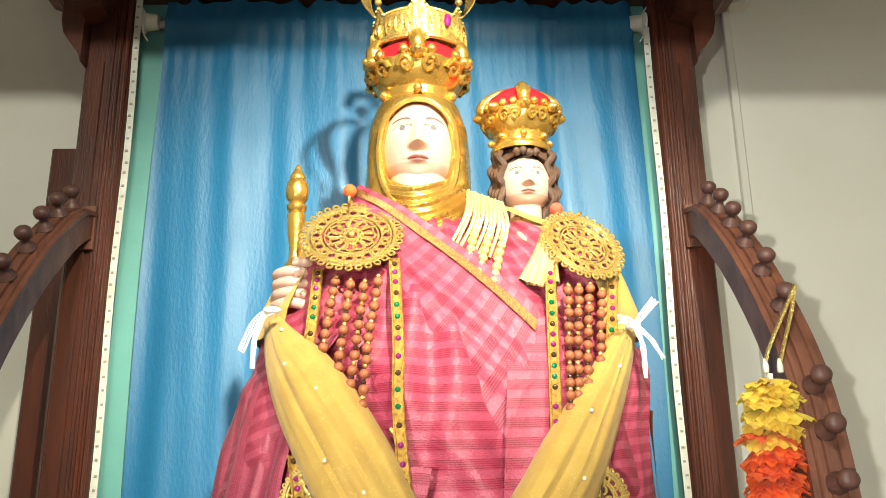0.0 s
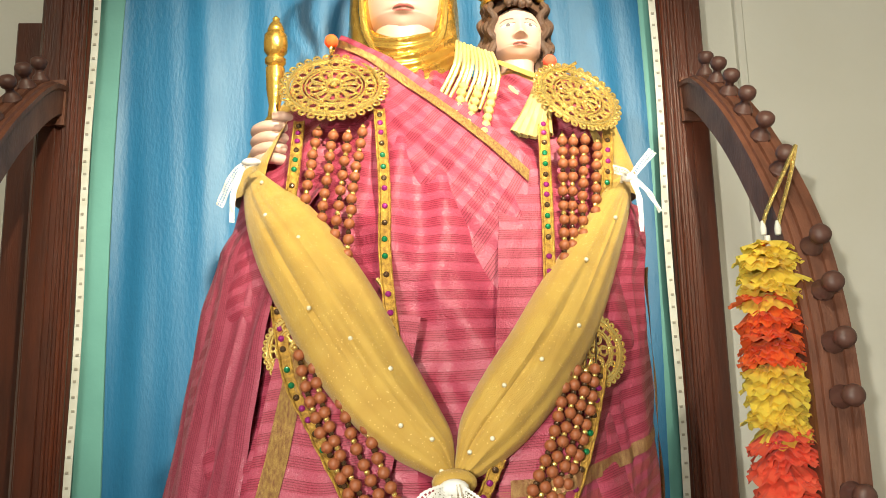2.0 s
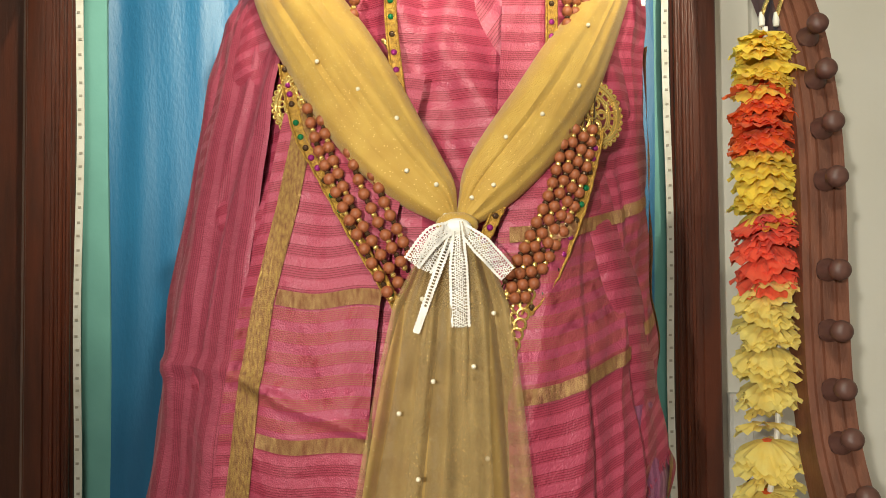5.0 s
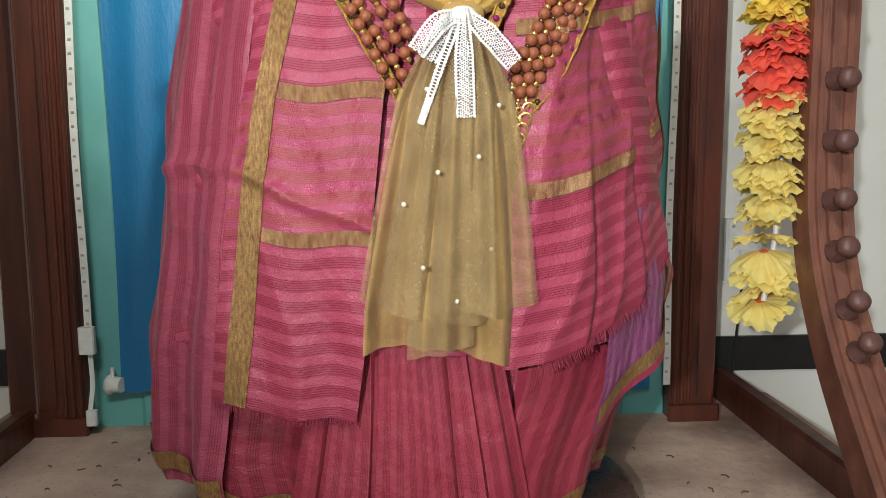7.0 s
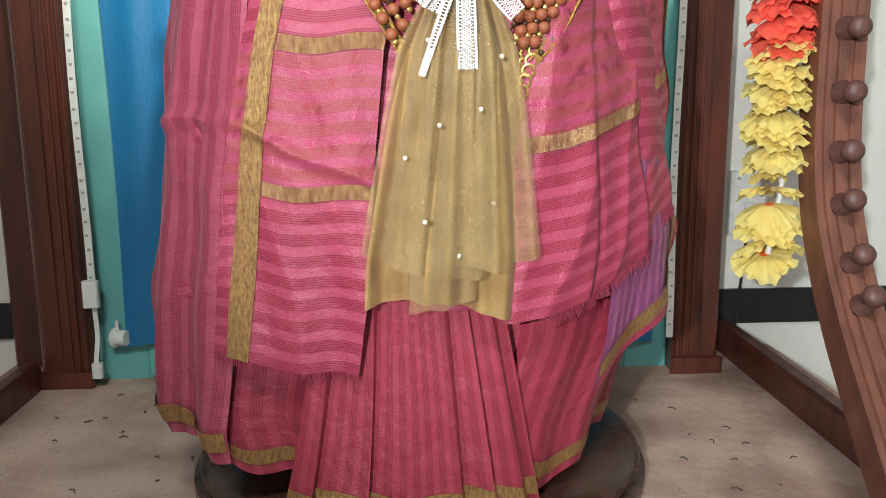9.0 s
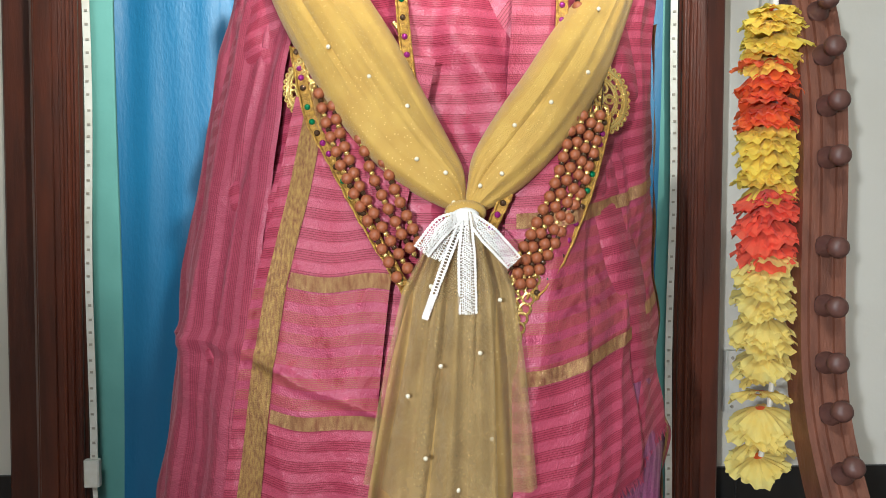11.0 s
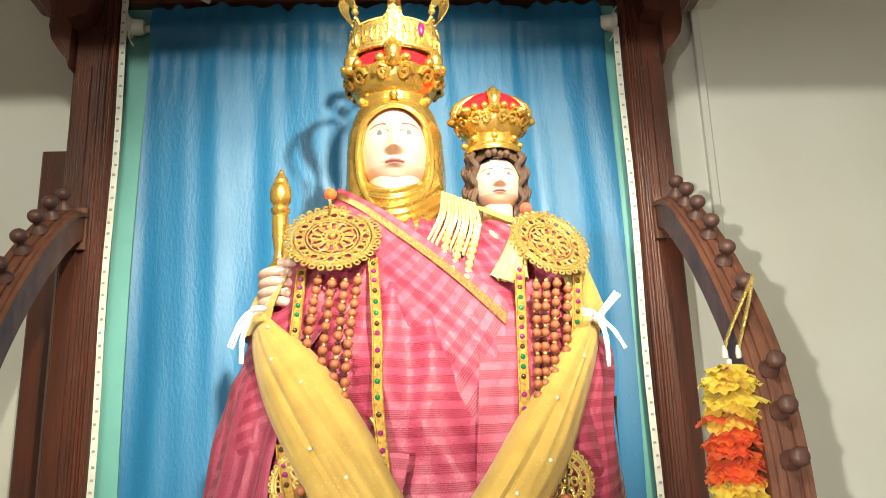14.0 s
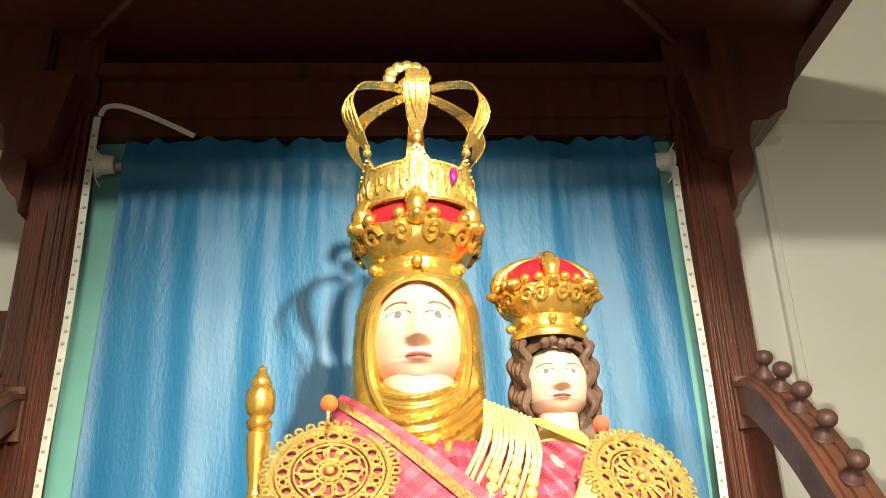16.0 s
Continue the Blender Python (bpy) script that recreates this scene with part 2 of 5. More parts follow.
M_YELLOWP = material("yellow_petal_cloth", (0.97, 0.84, 0.14), 0.8, 0, (0.97, 0.72, 0.08), 30, 4, 0.5, 0.3, 200, 0.2)
M_PALEP = material("pale_yellow_petal_cloth", (0.94, 0.84, 0.30), 0.8, 0, (0.92, 0.74, 0.18), 30, 4, 0.5, 0.3, 200, 0.2)
M_ORANGEP = material("orange_petal_cloth", (0.97, 0.22, 0.04), 0.7, 0, (0.94, 0.15, 0.03), 30, 4, 0.5, 0.3, 200, 0.2)
M_REDP = material("coral_red_petal_cloth", (0.96, 0.19, 0.10), 0.7, 0, (0.92, 0.12, 0.06), 30, 4, 0.5, 0.3, 200, 0.2)
M_BRAID = material("gold_braid_weave", (0.55, 0.33, 0.06), 0.38, 0.6, (0.20, 0.09, 0.02), 140, 5, 0.6, 0.7, 500)
M_CABLE = material("black_cable", (0.015, 0.015, 0.015), 0.5, scale=40)
M_LEAF = material("dry_leaf", (0.10, 0.08, 0.06), 0.8, 0, (0.06, 0.045, 0.035), 40, 5, 0.5, 0.3, 100)



def let_light_through(m, amount):
    """Thin cloth: part of the light passes through it."""
    n, l = m.node_tree.nodes, m.node_tree.links
    out, b = n["Material Output"], n["Principled BSDF"]
    t, mx = n.new("ShaderNodeBsdfTranslucent"), n.new("ShaderNodeMixShader")
    mx.inputs[0].default_value = amount
    l.new(b.inputs["Base Color"].links[0].from_socket, t.inputs["Color"])
    l.new(b.outputs[0], mx.inputs[1])
    l.new(t.outputs[0], mx.inputs[2])
    l.new(mx.outputs[0], out.inputs["Surface"])


for m, amount in ((M_YELLOWP, 0.5), (M_PALEP, 0.5), (M_ORANGEP, 0.5), (M_REDP, 0.5)):
    let_light_through(m, amount)

# ---- mesh helpers ----
rng = random.Random(7)


class Builder:
    """Gathers vertices, faces, uvs and materials of one mesh."""

    def __init__(self):
        self.v, self.f, self.uv, self.mi, self.mats = [], [], [], [], []

    def slot(self, m):
        if m not in self.mats:
            self.mats.append(m)
        return self.mats.index(m)

    def grid(self, fn, nu, nv, mat, uvfn=None, wrap=False, pick=None):
        base, k = len(self.v), self.slot(mat)
        cols = nu if wrap else nu + 1
        for j in range(nv + 1):
            for i in range(cols):
                self.v.append(tuple(fn(i / nu, j / nv)))
        for j in range(nv):
            for i in range(nu):
                i2 = (i + 1) % cols
                chosen = pick((i + 0.5) / nu, (j + 0.5) / nv) if pick else mat
                if chosen is None:
                    continue
                self.f.append((base + j * cols + i, base + j * cols + i2, base + (j + 1) * cols + i2, base + (j + 1) * cols + i))
                self.mi.append(self.slot(chosen) if pick else k)
                q = [(i / nu, j / nv), ((i + 1) / nu, j / nv), ((i + 1) / nu, (j + 1) / nv), (i / nu, (j + 1) / nv)]
                self.uv += [uvfn(*p) for p in q] if uvfn else q
        return self

    def lathe(self, prof, n, mat, at=(0, 0, 0), axis=None):
        """A turned solid from (radius, height) pairs."""
        turn = (Vector((0, 0, 1)).rotation_difference(Vector(axis)).to_matrix() if axis else Matrix.Identity(3))

        def fn(u, w):
            x = w * (len(prof) - 1)
            i = min(int(x), len(prof) - 2)
            r, z = (prof[i][c] + (prof[i + 1][c] - prof[i][c]) * (x - i) for c in (0, 1))
            return Vector(at) + turn @ Vector((r * math.cos(-2 * math.pi * u), r * math.sin(-2 * math.pi * u), z))
        return self.grid(lambda u, w: fn(-u, w), n, len(prof) - 1, mat, wrap=True)

    def ball(self, c, r, mat, n=12, squash=(1, 1, 1)):
        return self.grid(lambda u, w: (c[0] + squash[0] * r * math.sin(math.pi * w) * math.cos(2 * math.pi * u), c[1] + squash[1] * r * math.sin(math.pi * w) * math.sin(2 * math.pi * u), c[2] - squash[2] * r * math.cos(math.pi * w)), n, max(6, n // 2 + 1), mat, wrap=True)

    def tube(self, pts, rad, mat, n=8, sub=4, flat=1.0):
        """A tube through the points; rad a number or one for each point."""
        p = smooth(pts, sub)
        rads = [rad] * len(p) if isinstance(rad, (int, float)) else [float(q) for q in np.interp(np.linspace(0, len(rad) - 1, len(p)), range(len(rad)), rad)]

        def ring(i):
            d = (p[min(i + 1, len(p) - 1)] - p[max(i - 1, 0)]).normalized()
            a = d.cross(Vector((0, 1, 0)))
            a = a.normalized() if a.length > 1e-4 else Vector((1, 0, 0))
            return a, d.cross(a).normalized()
        rings = [ring(i) for i in range(len(p))]
        m = len(p) - 1

        def fn(u, w):
            i = round(w * m)
            a, b = rings[i]
            t = 2 * math.pi * u
            return p[i] + rads[i] * (math.cos(t) * a + flat * math.sin(t) * b)
        return self.grid(fn, n, m, mat, wrap=True)

    def band(self, pts, width, mat, thick=0.002, out=(0, -1, 0), sub=5, across=None):
        """A flat ribbon through the points, its face towards out."""
        p = smooth(pts, sub)
        ws = [width] * len(p) if isinstance(width, (int, float)) else [float(q) for q in np.interp(np.linspace(0, len(width) - 1, len(p)), range(len(width)), width)]
        m, o = len(p) - 1, Vector(out)
        run = [0.0]
        for i in range(m):
            run.append(run[-1] + (p[i + 1] - p[i]).length)

        def fn(u, w):
            i = round(w * m)
            d = (p[min(i + 1, m)] - p[max(i - 1, 0)]).normalized()
            s = Vector(across) if across else d.cross(o).normalized()
            k = u * 4
            side, up = [(-1, 0), (1, 0), (1, 1), (-1, 1)][int(k) % 4]
            return p[i] + s * side * ws[i] / 2 + o * (thick * up)
        return self.grid(fn, 4, m, mat, wrap=True, uvfn=lambda u, w: ((u * 4 - 0.5) * 0.03, run[round(w * m)]))

    def prism(self, outline, lo, hi, mat, place):
        """Extrudes a flat outline of (a, b) pairs from lo to hi; place(a, b, c) gives the point."""
        base, n, k = len(self.v), len(outline), self.slot(mat)
        for c in (lo, hi):
            self.v += [tuple(place(a, b, c)) for a, b in outline]
        faces = [tuple(range(base, base + n)), tuple(range(base + 2 * n - 1, base + n - 1, -1))]
        faces += [(base + i, base + n + i, base + n + (i + 1) % n, base + (i + 1) % n) for i in range(n)]
        for q in faces:
            self.f.append(q)
            self.mi.append(k)
            self.uv += [(0, 0)] * len(q)
        return self

    def box(self, x0, x1, y0, y1, z0, z1, mat, bevel=0.004):
        e = min(bevel, (x1 - x0) / 3, (y1 - y0) / 3)
        out = [(x0 + e, y0), (x1 - e, y0), (x1, y0 + e), (x1, y1 - e), (x1 - e, y1), (x0 + e, y1), (x0, y1 - e), (x0, y0 + e)]
        return self.prism(out, z0, z1, mat, lambda a, b, c: (a, b, c))

    def data(self, name, soft=True):
        me = bpy.data.meshes.new(name)
        me.from_pydata(self.v, [], self.f)
        for m in self.mats:
            me.materials.append(m)
        me.polygons.foreach_set("material_index", self.mi)
        me.polygons.foreach_set("use_smooth", [soft] * len(self.f))
        layer = me.uv_layers.new(name="UVMap")
        layer.data.foreach_set("uv", [c for q in self.uv for c in q])
        bm = bmesh.new()
        bm.from_mesh(me)
        bmesh.ops.recalc_face_normals(bm, faces=bm.faces)
        bm.to_mesh(me)
        bm.free()
        if soft:
            me.set_sharp_from_angle(angle=radians(40))
        return me


def smooth(pts, sub):
    """Points on a smooth line through those given."""
    p = [Vector(q) for q in pts]
    if sub <= 1 or len(p) < 3:
        return [p[0].lerp(p[-1], i / max(1, sub)) for i in range(max(1, sub) + 1)] if len(p) == 2 else p
    out = []
    for i in range(len(p) - 1):
        a, b, c, d = p[max(i - 1, 0)], p[i], p[i + 1], p[min(i + 2, len(p) - 1)]
        for k in range(sub):
            t = k / sub
            out.append(0.5 * (2 * b + (c - a) * t + (2 * a - 5 * b + 4 * c - d) * t * t + (3 * b - a - 3 * c + d) * t ** 3))
    return out + [p[-1]]


def thing(name, label, category, at=(0, 0, 0), group="", kind=""):
    ob = new(name)
    ob.empty_display_size = 0.05
    ob.location = at
    return tagged(ob, label, category, group, kind)


def part(name, built, parent=None, label="", soft=True):
    """Links a Builder (or a mesh) as one object; under a parent its points stay where they are in the world."""
    me = built if isinstance(built, bpy.types.Mesh) else built.data(name, soft)
    ob = new(name, me)
    if parent is not None:
        ob.parent = parent
        p, off = parent, Vector((0, 0, 0))
        while p is not None:
            off += p.location
            p = p.parent
        ob.location = -off
    return tagged(ob, label) if label else ob


def placed(name, me, parent, loc, turn=None, scale=1.0):
    """One more object on a shared mesh, at a place in the world, under a parent."""
    ob = new(name, me)
    ob.parent = parent
    p, off = parent, Vector((0, 0, 0))
    while p is not None:
        off += p.location
        p = p.parent
    ob.location = Vector(loc) - off
    if turn:
        ob.rotation_euler = turn
    ob.scale = (scale, scale, scale)
    return ob


ZS = [0.08, 0.22, 0.38, 0.53, 0.70, 0.83, 1.00, 1.17, 1.34, 1.47, 1.57, 1.64, 1.70]
XL = [-.36, -.400, -.390, -.371, -.352, -.335, -.305, -.281, -.245, -.215, -.175, -.12, -.04]
XR = [.42, .455, .515, .535, .515, .500, .496, .492, .496, .498, .472, .395, .25]
YF = [1.48, 1.47, 1.46, 1.45, 1.45, 1.455, 1.47, 1.51, 1.56, 1.61, 1.66, 1.70, 1.73]
CY = 1.80


def body_front(x, z, off=0.0):
    """Depth of the front of the draped body at width x and height z."""
    xl, xr, yf = np.interp(z, ZS, XL), np.interp(z, ZS, XR), np.interp(z, ZS, YF)
    s = min(1.0, abs((x - (xl + xr) / 2) / ((xr - xl) / 2 + off)))
    return float(CY - (CY - yf + off) * (1 - s ** 2.4) ** (1 / 2.4))


# ---- the setting ----


def structure(name, built, label, category, soft=True):
    return tagged(part(name, built, None, "", soft), label, category, "", "structure")


structure("wall_back", Builder().box(-3, 3, 2.66, 2.86, -0.9, 3.6, M_WALL), "off-white painted plaster wall behind the altar", "wall", False)
structure("wall_left", Builder().box(-3.2, -3, -5, 2.86, -0.9, 3.6, M_WALL), "off-white painted side wall of the church room", "wall", False)
structure("wall_right", Builder().box(3, 3.2, -5, 2.86, -0.9, 3.6, M_WALL), "off-white painted side wall of the church room", "wall", False)
# Unseen wall closing the room, added with an opening that admits outside light.
structure("wall_front", Builder().box(-3.2, -1.6, -5.2, -5, -0.9, 3.6, M_WALL).box(1.6, 3.2, -5.2, -5, -0.9, 3.6, M_WALL).box(-1.6, 1.6, -5.2, -5, 2.3, 3.6, M_WALL), "unseen off-white front wall, left open to let light in", "wall", False)
structure("ceiling", Builder().box(-3.2, 3.2, -5.2, 2.86, 3.6, 3.7, M_WALL), "plain off-white painted room ceiling", "ceiling", False)
structure("floor", Builder().box(-3.2, 3.2, -5.2, 2.86, -1.0, -0.9, M_FLOOR), "dull brown stone room floor", "floor", False)
structure("ground", Builder().box(-60, 60, -120, -5.2, -1.2, -1.0, M_FLOOR), "unseen bare earth ground outside the open front wall", "ground", False)
structure("baseboard", Builder().box(0.93, 2.9, 2.648, 2.66, 0.07, 0.175, M_BLACK).box(-2.9, -1.05, 2.648, 2.66, 0.07, 0.175, M_BLACK), "black painted band along the foot of the wall", "skirting", False)

# altar platform
altar = thing("altar_platform", "dusty brown wooden altar platform with low side kerbs", "platform", (0.05, 1.9, 0))
part("top_board", Builder().box(-1.06, 1.16, 1.12, 2.655, -0.05, 0.0, M_FLOOR, 0.01), altar, "dusty worn brown board", False)
part("base_block", Builder().box(-1.0, 1.1, 1.2, 2.6, -0.9, -0.05, M_WOOD, 0.01), altar, "", False)
part("kerb", Builder().prism([(0, 0), (0.045, 0), (0.045, 0.065), (0.037, 0.075), (0.008, 0.075), (0, 0.065)], 1.15, 2.41, M_WOOD, lambda a, b, c: (-0.945 + a, c, b)), altar, "dark brown wooden kerb", False)
part("kerb", Builder().prism([(0, 0), (0.05, 0), (0.05, 0.075), (0.04, 0.085), (0.008, 0.085), (0, 0.075)], 1.15, 2.64, M_WOOD, lambda a, b, c: (0.985 + a, c, b)), altar, "dark brown wooden kerb", False)

# wooden shrine: posts, beam, canopy
shrine = thing("wooden_shrine", "dark red-brown varnished wooden shrine with posts and canopy", "shrine", (0, 2.5, 0))


def post(x0, x1, side):
    """A post with three mouldings by the opening, a raised panel and a foot."""
    p = part("post", Builder().box(x0, x1, 2.425, 2.62, 0.0, 2.92, M_WOOD, 0.01), shrine, "", False)
    edge = x0 if side > 0 else x1
    for k in range(3):
        xa = edge + side * (0.010 + 0.020 * k)
        part("moulding", Builder().box(xa - 0.006, xa + 0.006 - 0.001 * k, 2.411 + 0.004 * k, 2.4245, 0.046, 2.68, M_WOOD, 0.004), p, "", False)
    xa, xb = sorted((edge + side * 0.072, edge + side * 0.118))
    part("raised_panel", Builder().box(xa, xb, 2.418, 2.4245, 0.07, 2.38, M_WOOD, 0.005), p, "", False)
    part("foot", Builder().box(x0 - 0.008, x1 + 0.008, 2.404, 2.4245, 0.0, 0.045, M_WOOD, 0.006), p, "", False)


post(-0.905, -0.772, -1)
post(0.79, 0.915, 1)
part("back_board", Builder().box(-1.05, -0.95, 2.6, 2.645, 0.0, 2.18, M_WOOD, 0.006), shrine, "plain brown upright board", False)
beam = part("beam", Builder().box(-0.77, 0.788, 2.44, 2.56, 2.61, 2.82, M_WOOD), shrine, "", False)
part("beam_moulding", Builder().box(-0.77, 0.788, 2.425, 2.4395, 2.66, 2.70, M_WOOD), beam, "", False)
part("beam_moulding", Builder().box(-0.77, 0.788, 2.405, 2.4395, 2.78, 2.82, M_WOOD), beam, "", False)
bracket_profile = [(0.0, 2.36), (0.012, 2.40), (0.035, 2.42), (0.058, 2.455), (0.068, 2.50), (0.066, 2.55), (0.075, 2.60), (0.085, 2.615), (0.13, 2.62), (0.15, 2.64), (0.185, 2.655), (0.195, 2.69), (0.22, 2.74), (0.235, 2.80), (0.26, 2.85), (0.30, 2.93), (0.0, 2.93)]
for side, x in ((1, 0.905), (-1, -0.9)):
    part("bracket", Builder().prism(bracket_profile, 2.38, 2.58, M_WOOD, lambda a, b, c: (x + side * a, c, b)), shrine, "scalloped dark wood bracket", False)
    part("capital", Builder().prism([(-0.06, 2.52), (0.0, 2.50), (0.02, 2.58), (0.03, 2.75), (-0.10, 2.75)], 2.34, 2.42, M_WOOD, lambda a, b, c: (x + side * a, c, b)), shrine, "", False)
part("canopy", Builder().box(-1.24, 1.24, 0.95, 2.62, 2.92, 2.97, M_WOOD).box(-1.24, -1.19, 0.95, 2.62, 2.88, 2.93, M_WOOD).box(1.19, 1.24, 0.95, 2.62, 2.88, 2.93, M_WOOD).box(-1.24, 1.24, 0.95, 1.0, 2.78, 2.93, M_WOOD), shrine, "", False)
for x0, y0, x1, y1 in ((-0.85, 2.45, 0.0, 1.6), (0.85, 2.45, 0.0, 1.6)):
    part("canopy_rib", Builder().tube([(x0, y0, 2.90), ((x0 + x1) / 2, (y0 + y1) / 2, 2.915), (x1, y1, 2.92)], 0.012, M_WOOD, 6), shrine)

# side arches with turned knobs
ARCH = [(2.44, 1.915), (2.40, 1.91), (2.337, 1.895), (2.265, 1.85), (2.195, 1.79), (2.115, 1.715), (2.035, 1.625), (1.957, 1.525), (1.895, 1.43), (1.852, 1.34), (1.825, 1.25), (1.805, 1.15), (1.797, 1.05), (1.795, 0.95), (1.795, 0.80), (1.785, 0.65), (1.75, 0.52), (1.665, 0.38), (1.565, 0.26), (1.45, 0.13), (1.34, 0.0)]
KNOBS = [(2.32, 1.954), (2.232, 1.895), (2.159, 1.832), (2.063, 1.752), (1.991, 1.67), (1.91, 1.572), (1.797, 1.372), (1.77, 1.275), (1.75, 1.165), (1.745, 1.05), (1.745, 0.862), (1.742, 0.766), (1.725, 0.672), (1.697, 0.580), (1.645, 0.494), (1.595, 0.412)]
knob_mesh = Builder().lathe([(0.0, -0.052), (0.024, -0.052), (0.025, -0.044), (0.021, -0.038), (0.020, -0.033), (0.013, -0.026), (0.0105, -0.020), (0.012, -0.014), (0.018, -0.010), (0.0225, 0.0), (0.023, 0.006), (0.021, 0.014), (0.014, 0.0205), (0.006, 0.0225), (0.0, 0.0225)], 20, M_KNOB).data("knob")


def arch(x, out, shift, label):
    a = thing("side_arch", label, "arch", (x, 2.0, 0), "carved side arches")
    line = smooth([(x, y + shift, z) for y, z in ARCH], 4)
    n = len(line) - 1
    inn = []
    for i in range(n + 1):
        d = (line[min(i + 1, n)] - line[max(i - 1, 0)]).normalized()
        inn.append(Vector((0, -d.z, d.y)))

    sect = [(-0.045, 0.0), (-0.045, 0.012), (-0.040, 0.016), (-0.040, 0.078), (-0.034, 0.084), (0.034, 0.084), (0.040, 0.078), (0.040, 0.016), (0.045, 0.012), (0.045, 0.0), (0.032, 0.0), (0.030, -0.006), (0.020, -0.006), (0.018, -0.001), (0.012, -0.001), (0.010, -0.008), (-0.010, -0.008), (-0.012, -0.001), (-0.018, -0.001), (-0.020, -0.006), (-0.030, -0.006), (-0.032, 0.0)]
    nodes = len(sect)

    def fn(u, w):
        i = round(w * n)
        s, t = sect[round(u * nodes) % nodes]
        return line[i] + Vector((s, 0, 0)) + inn[i] * t
    part("bow_rail", Builder().grid(fn, nodes, n, M_WOODDUST, wrap=True), a, "curved rail with moulded outer edge")
    part("spring_block", Builder().box(x - 0.044, x + 0.044, 2.405, 2.426, 1.80, 1.925, M_WOODDUST, 0.004), a, "", False)
    for (y, z) in KNOBS:
        k = min(range(n + 1), key=lambda i: (line[i].y - y - shift) ** 2 + (line[i].z - z) ** 2)
        nor = inn[k]
        o = placed("knob", knob_mesh, a, line[k] - nor * 0.049, None, 0.9)
        o.rotation_mode = "QUATERNION"
        o.rotation_quaternion = Vector((0, 0, 1)).rotation_difference(-nor)
    return a


arch(0.876, 1, 0.0, "dusty brown carved wooden side arch edged with turned knobs")
arch(-0.862, -1, 0.02, "dusty brown carved wooden side arch edged with turned knobs")

# teal backing, curtain, rod
teal = thing("teal_backing", "teal painted board frame behind the blue curtain", "panel", (0, 2.5, 0))
part("stile", Builder().box(-0.772, -0.64, 2.48, 2.50, 0.0, 2.61, M_TEAL), teal, "", False)
part("stile", Builder().box(0.67, 0.79, 2.48, 2.50, 0.0, 2.61, M_TEAL), teal, "", False)
part("bottom_rail", Builder().box(-0.64, 0.67, 2.48, 2.50, 0.0, 0.12, M_TEAL), teal, "", False)
part("board", Builder().box(-0.77, 0.79, 2.501, 2.52, 0.0, 2.61, M_TEAL), teal, "", False)


def curtain_point(u, w):
    z = 0.10 + w * 2.50
    x = -0.69 + 1.435 * u
    gather = np.interp(z, [0, 2.3, 2.48, 2.53, 2.60], [1.0, 0.75, 0.6, 0.25, 0.8])
    fold = 0.0
    for k, (f, p, s) in enumerate(((5.2, 0.4, 0.0075), (9.7, 1.9, 0.0042), (17.0, 0.2, 0.0018))):
        fold += s * math.sin(2 * math.pi * f * (u + 0.02 * math.sin(2.2 * z + k)) + p + 0.5 * math.sin(1.3 * z + p))
    top = max(0, (z - 2.25) / 0.35)
    fold += 0.010 * top * noise.noise(Vector((u * 60, z * 1.5, 6))) + 0.004 * top * math.sin(2 * math.pi * 27 * u + 4 * math.sin(9 * u))
    fold += 0.004 * noise.noise(Vector((x * 6, z * 2.2, 3)))
    tucked = -0.016 * math.exp(-((z - 2.53) / 0.03) ** 2)
    crest = max(0, z - 2.56) / 0.04
    zz = z + crest * (0.006 * math.sin(2 * math.pi * 17 * u + 5 * math.sin(7 * u)) + 0.012 * noise.noise(Vector((u * 45, 0.3, 8))))
    if w < 0.02:
        zz += 0.02 * math.sin(5 * u)
    return (x + 0.006 * math.sin(3 * z) * (1 if u < 0.5 else -1), 2.448 + gather * fold + tucked, zz)


curtain = thing("curtain", "plain blue satin curtain gathered on a rod", "curtain", (0, 2.45, 2.53))
part("cloth", Builder().grid(curtain_point, 260, 110, M_CURTAIN), curtain)
rod = thing("curtain_rod", "white plastic curtain rod with round end cups", "curtain rod", (0, 2.44, 2.53))
part("rod", Builder().tube([(-0.735, 2.462, 2.53), (0.0, 2.462, 2.525), (0.765, 2.462, 2.52)], 0.012, M_WHITEPLASTIC, 10), rod)
for x, d in ((-0.755, 1), (0.78, -1)):
    part("end_cup", Builder().lathe([(0.0, 0.0), (0.034, 0.0), (0.036, 0.006), (0.028, 0.012), (0.024, 0.045), (0.021, 0.05), (0.0, 0.05)], 20, M_WHITEPLASTIC, (x, 2.45, 2.53), (d, 0, 0)), rod, "white plastic cup")
    part("tie_string", Builder().tube([(x, 2.42, 2.57), (x + 0.02 * d, 2.41, 2.53), (x + 0.015 * d, 2.415, 2.48), (x + 0.03 * d, 2.42, 2.45)], 0.002, M_WHITEPLASTIC, 5), rod)


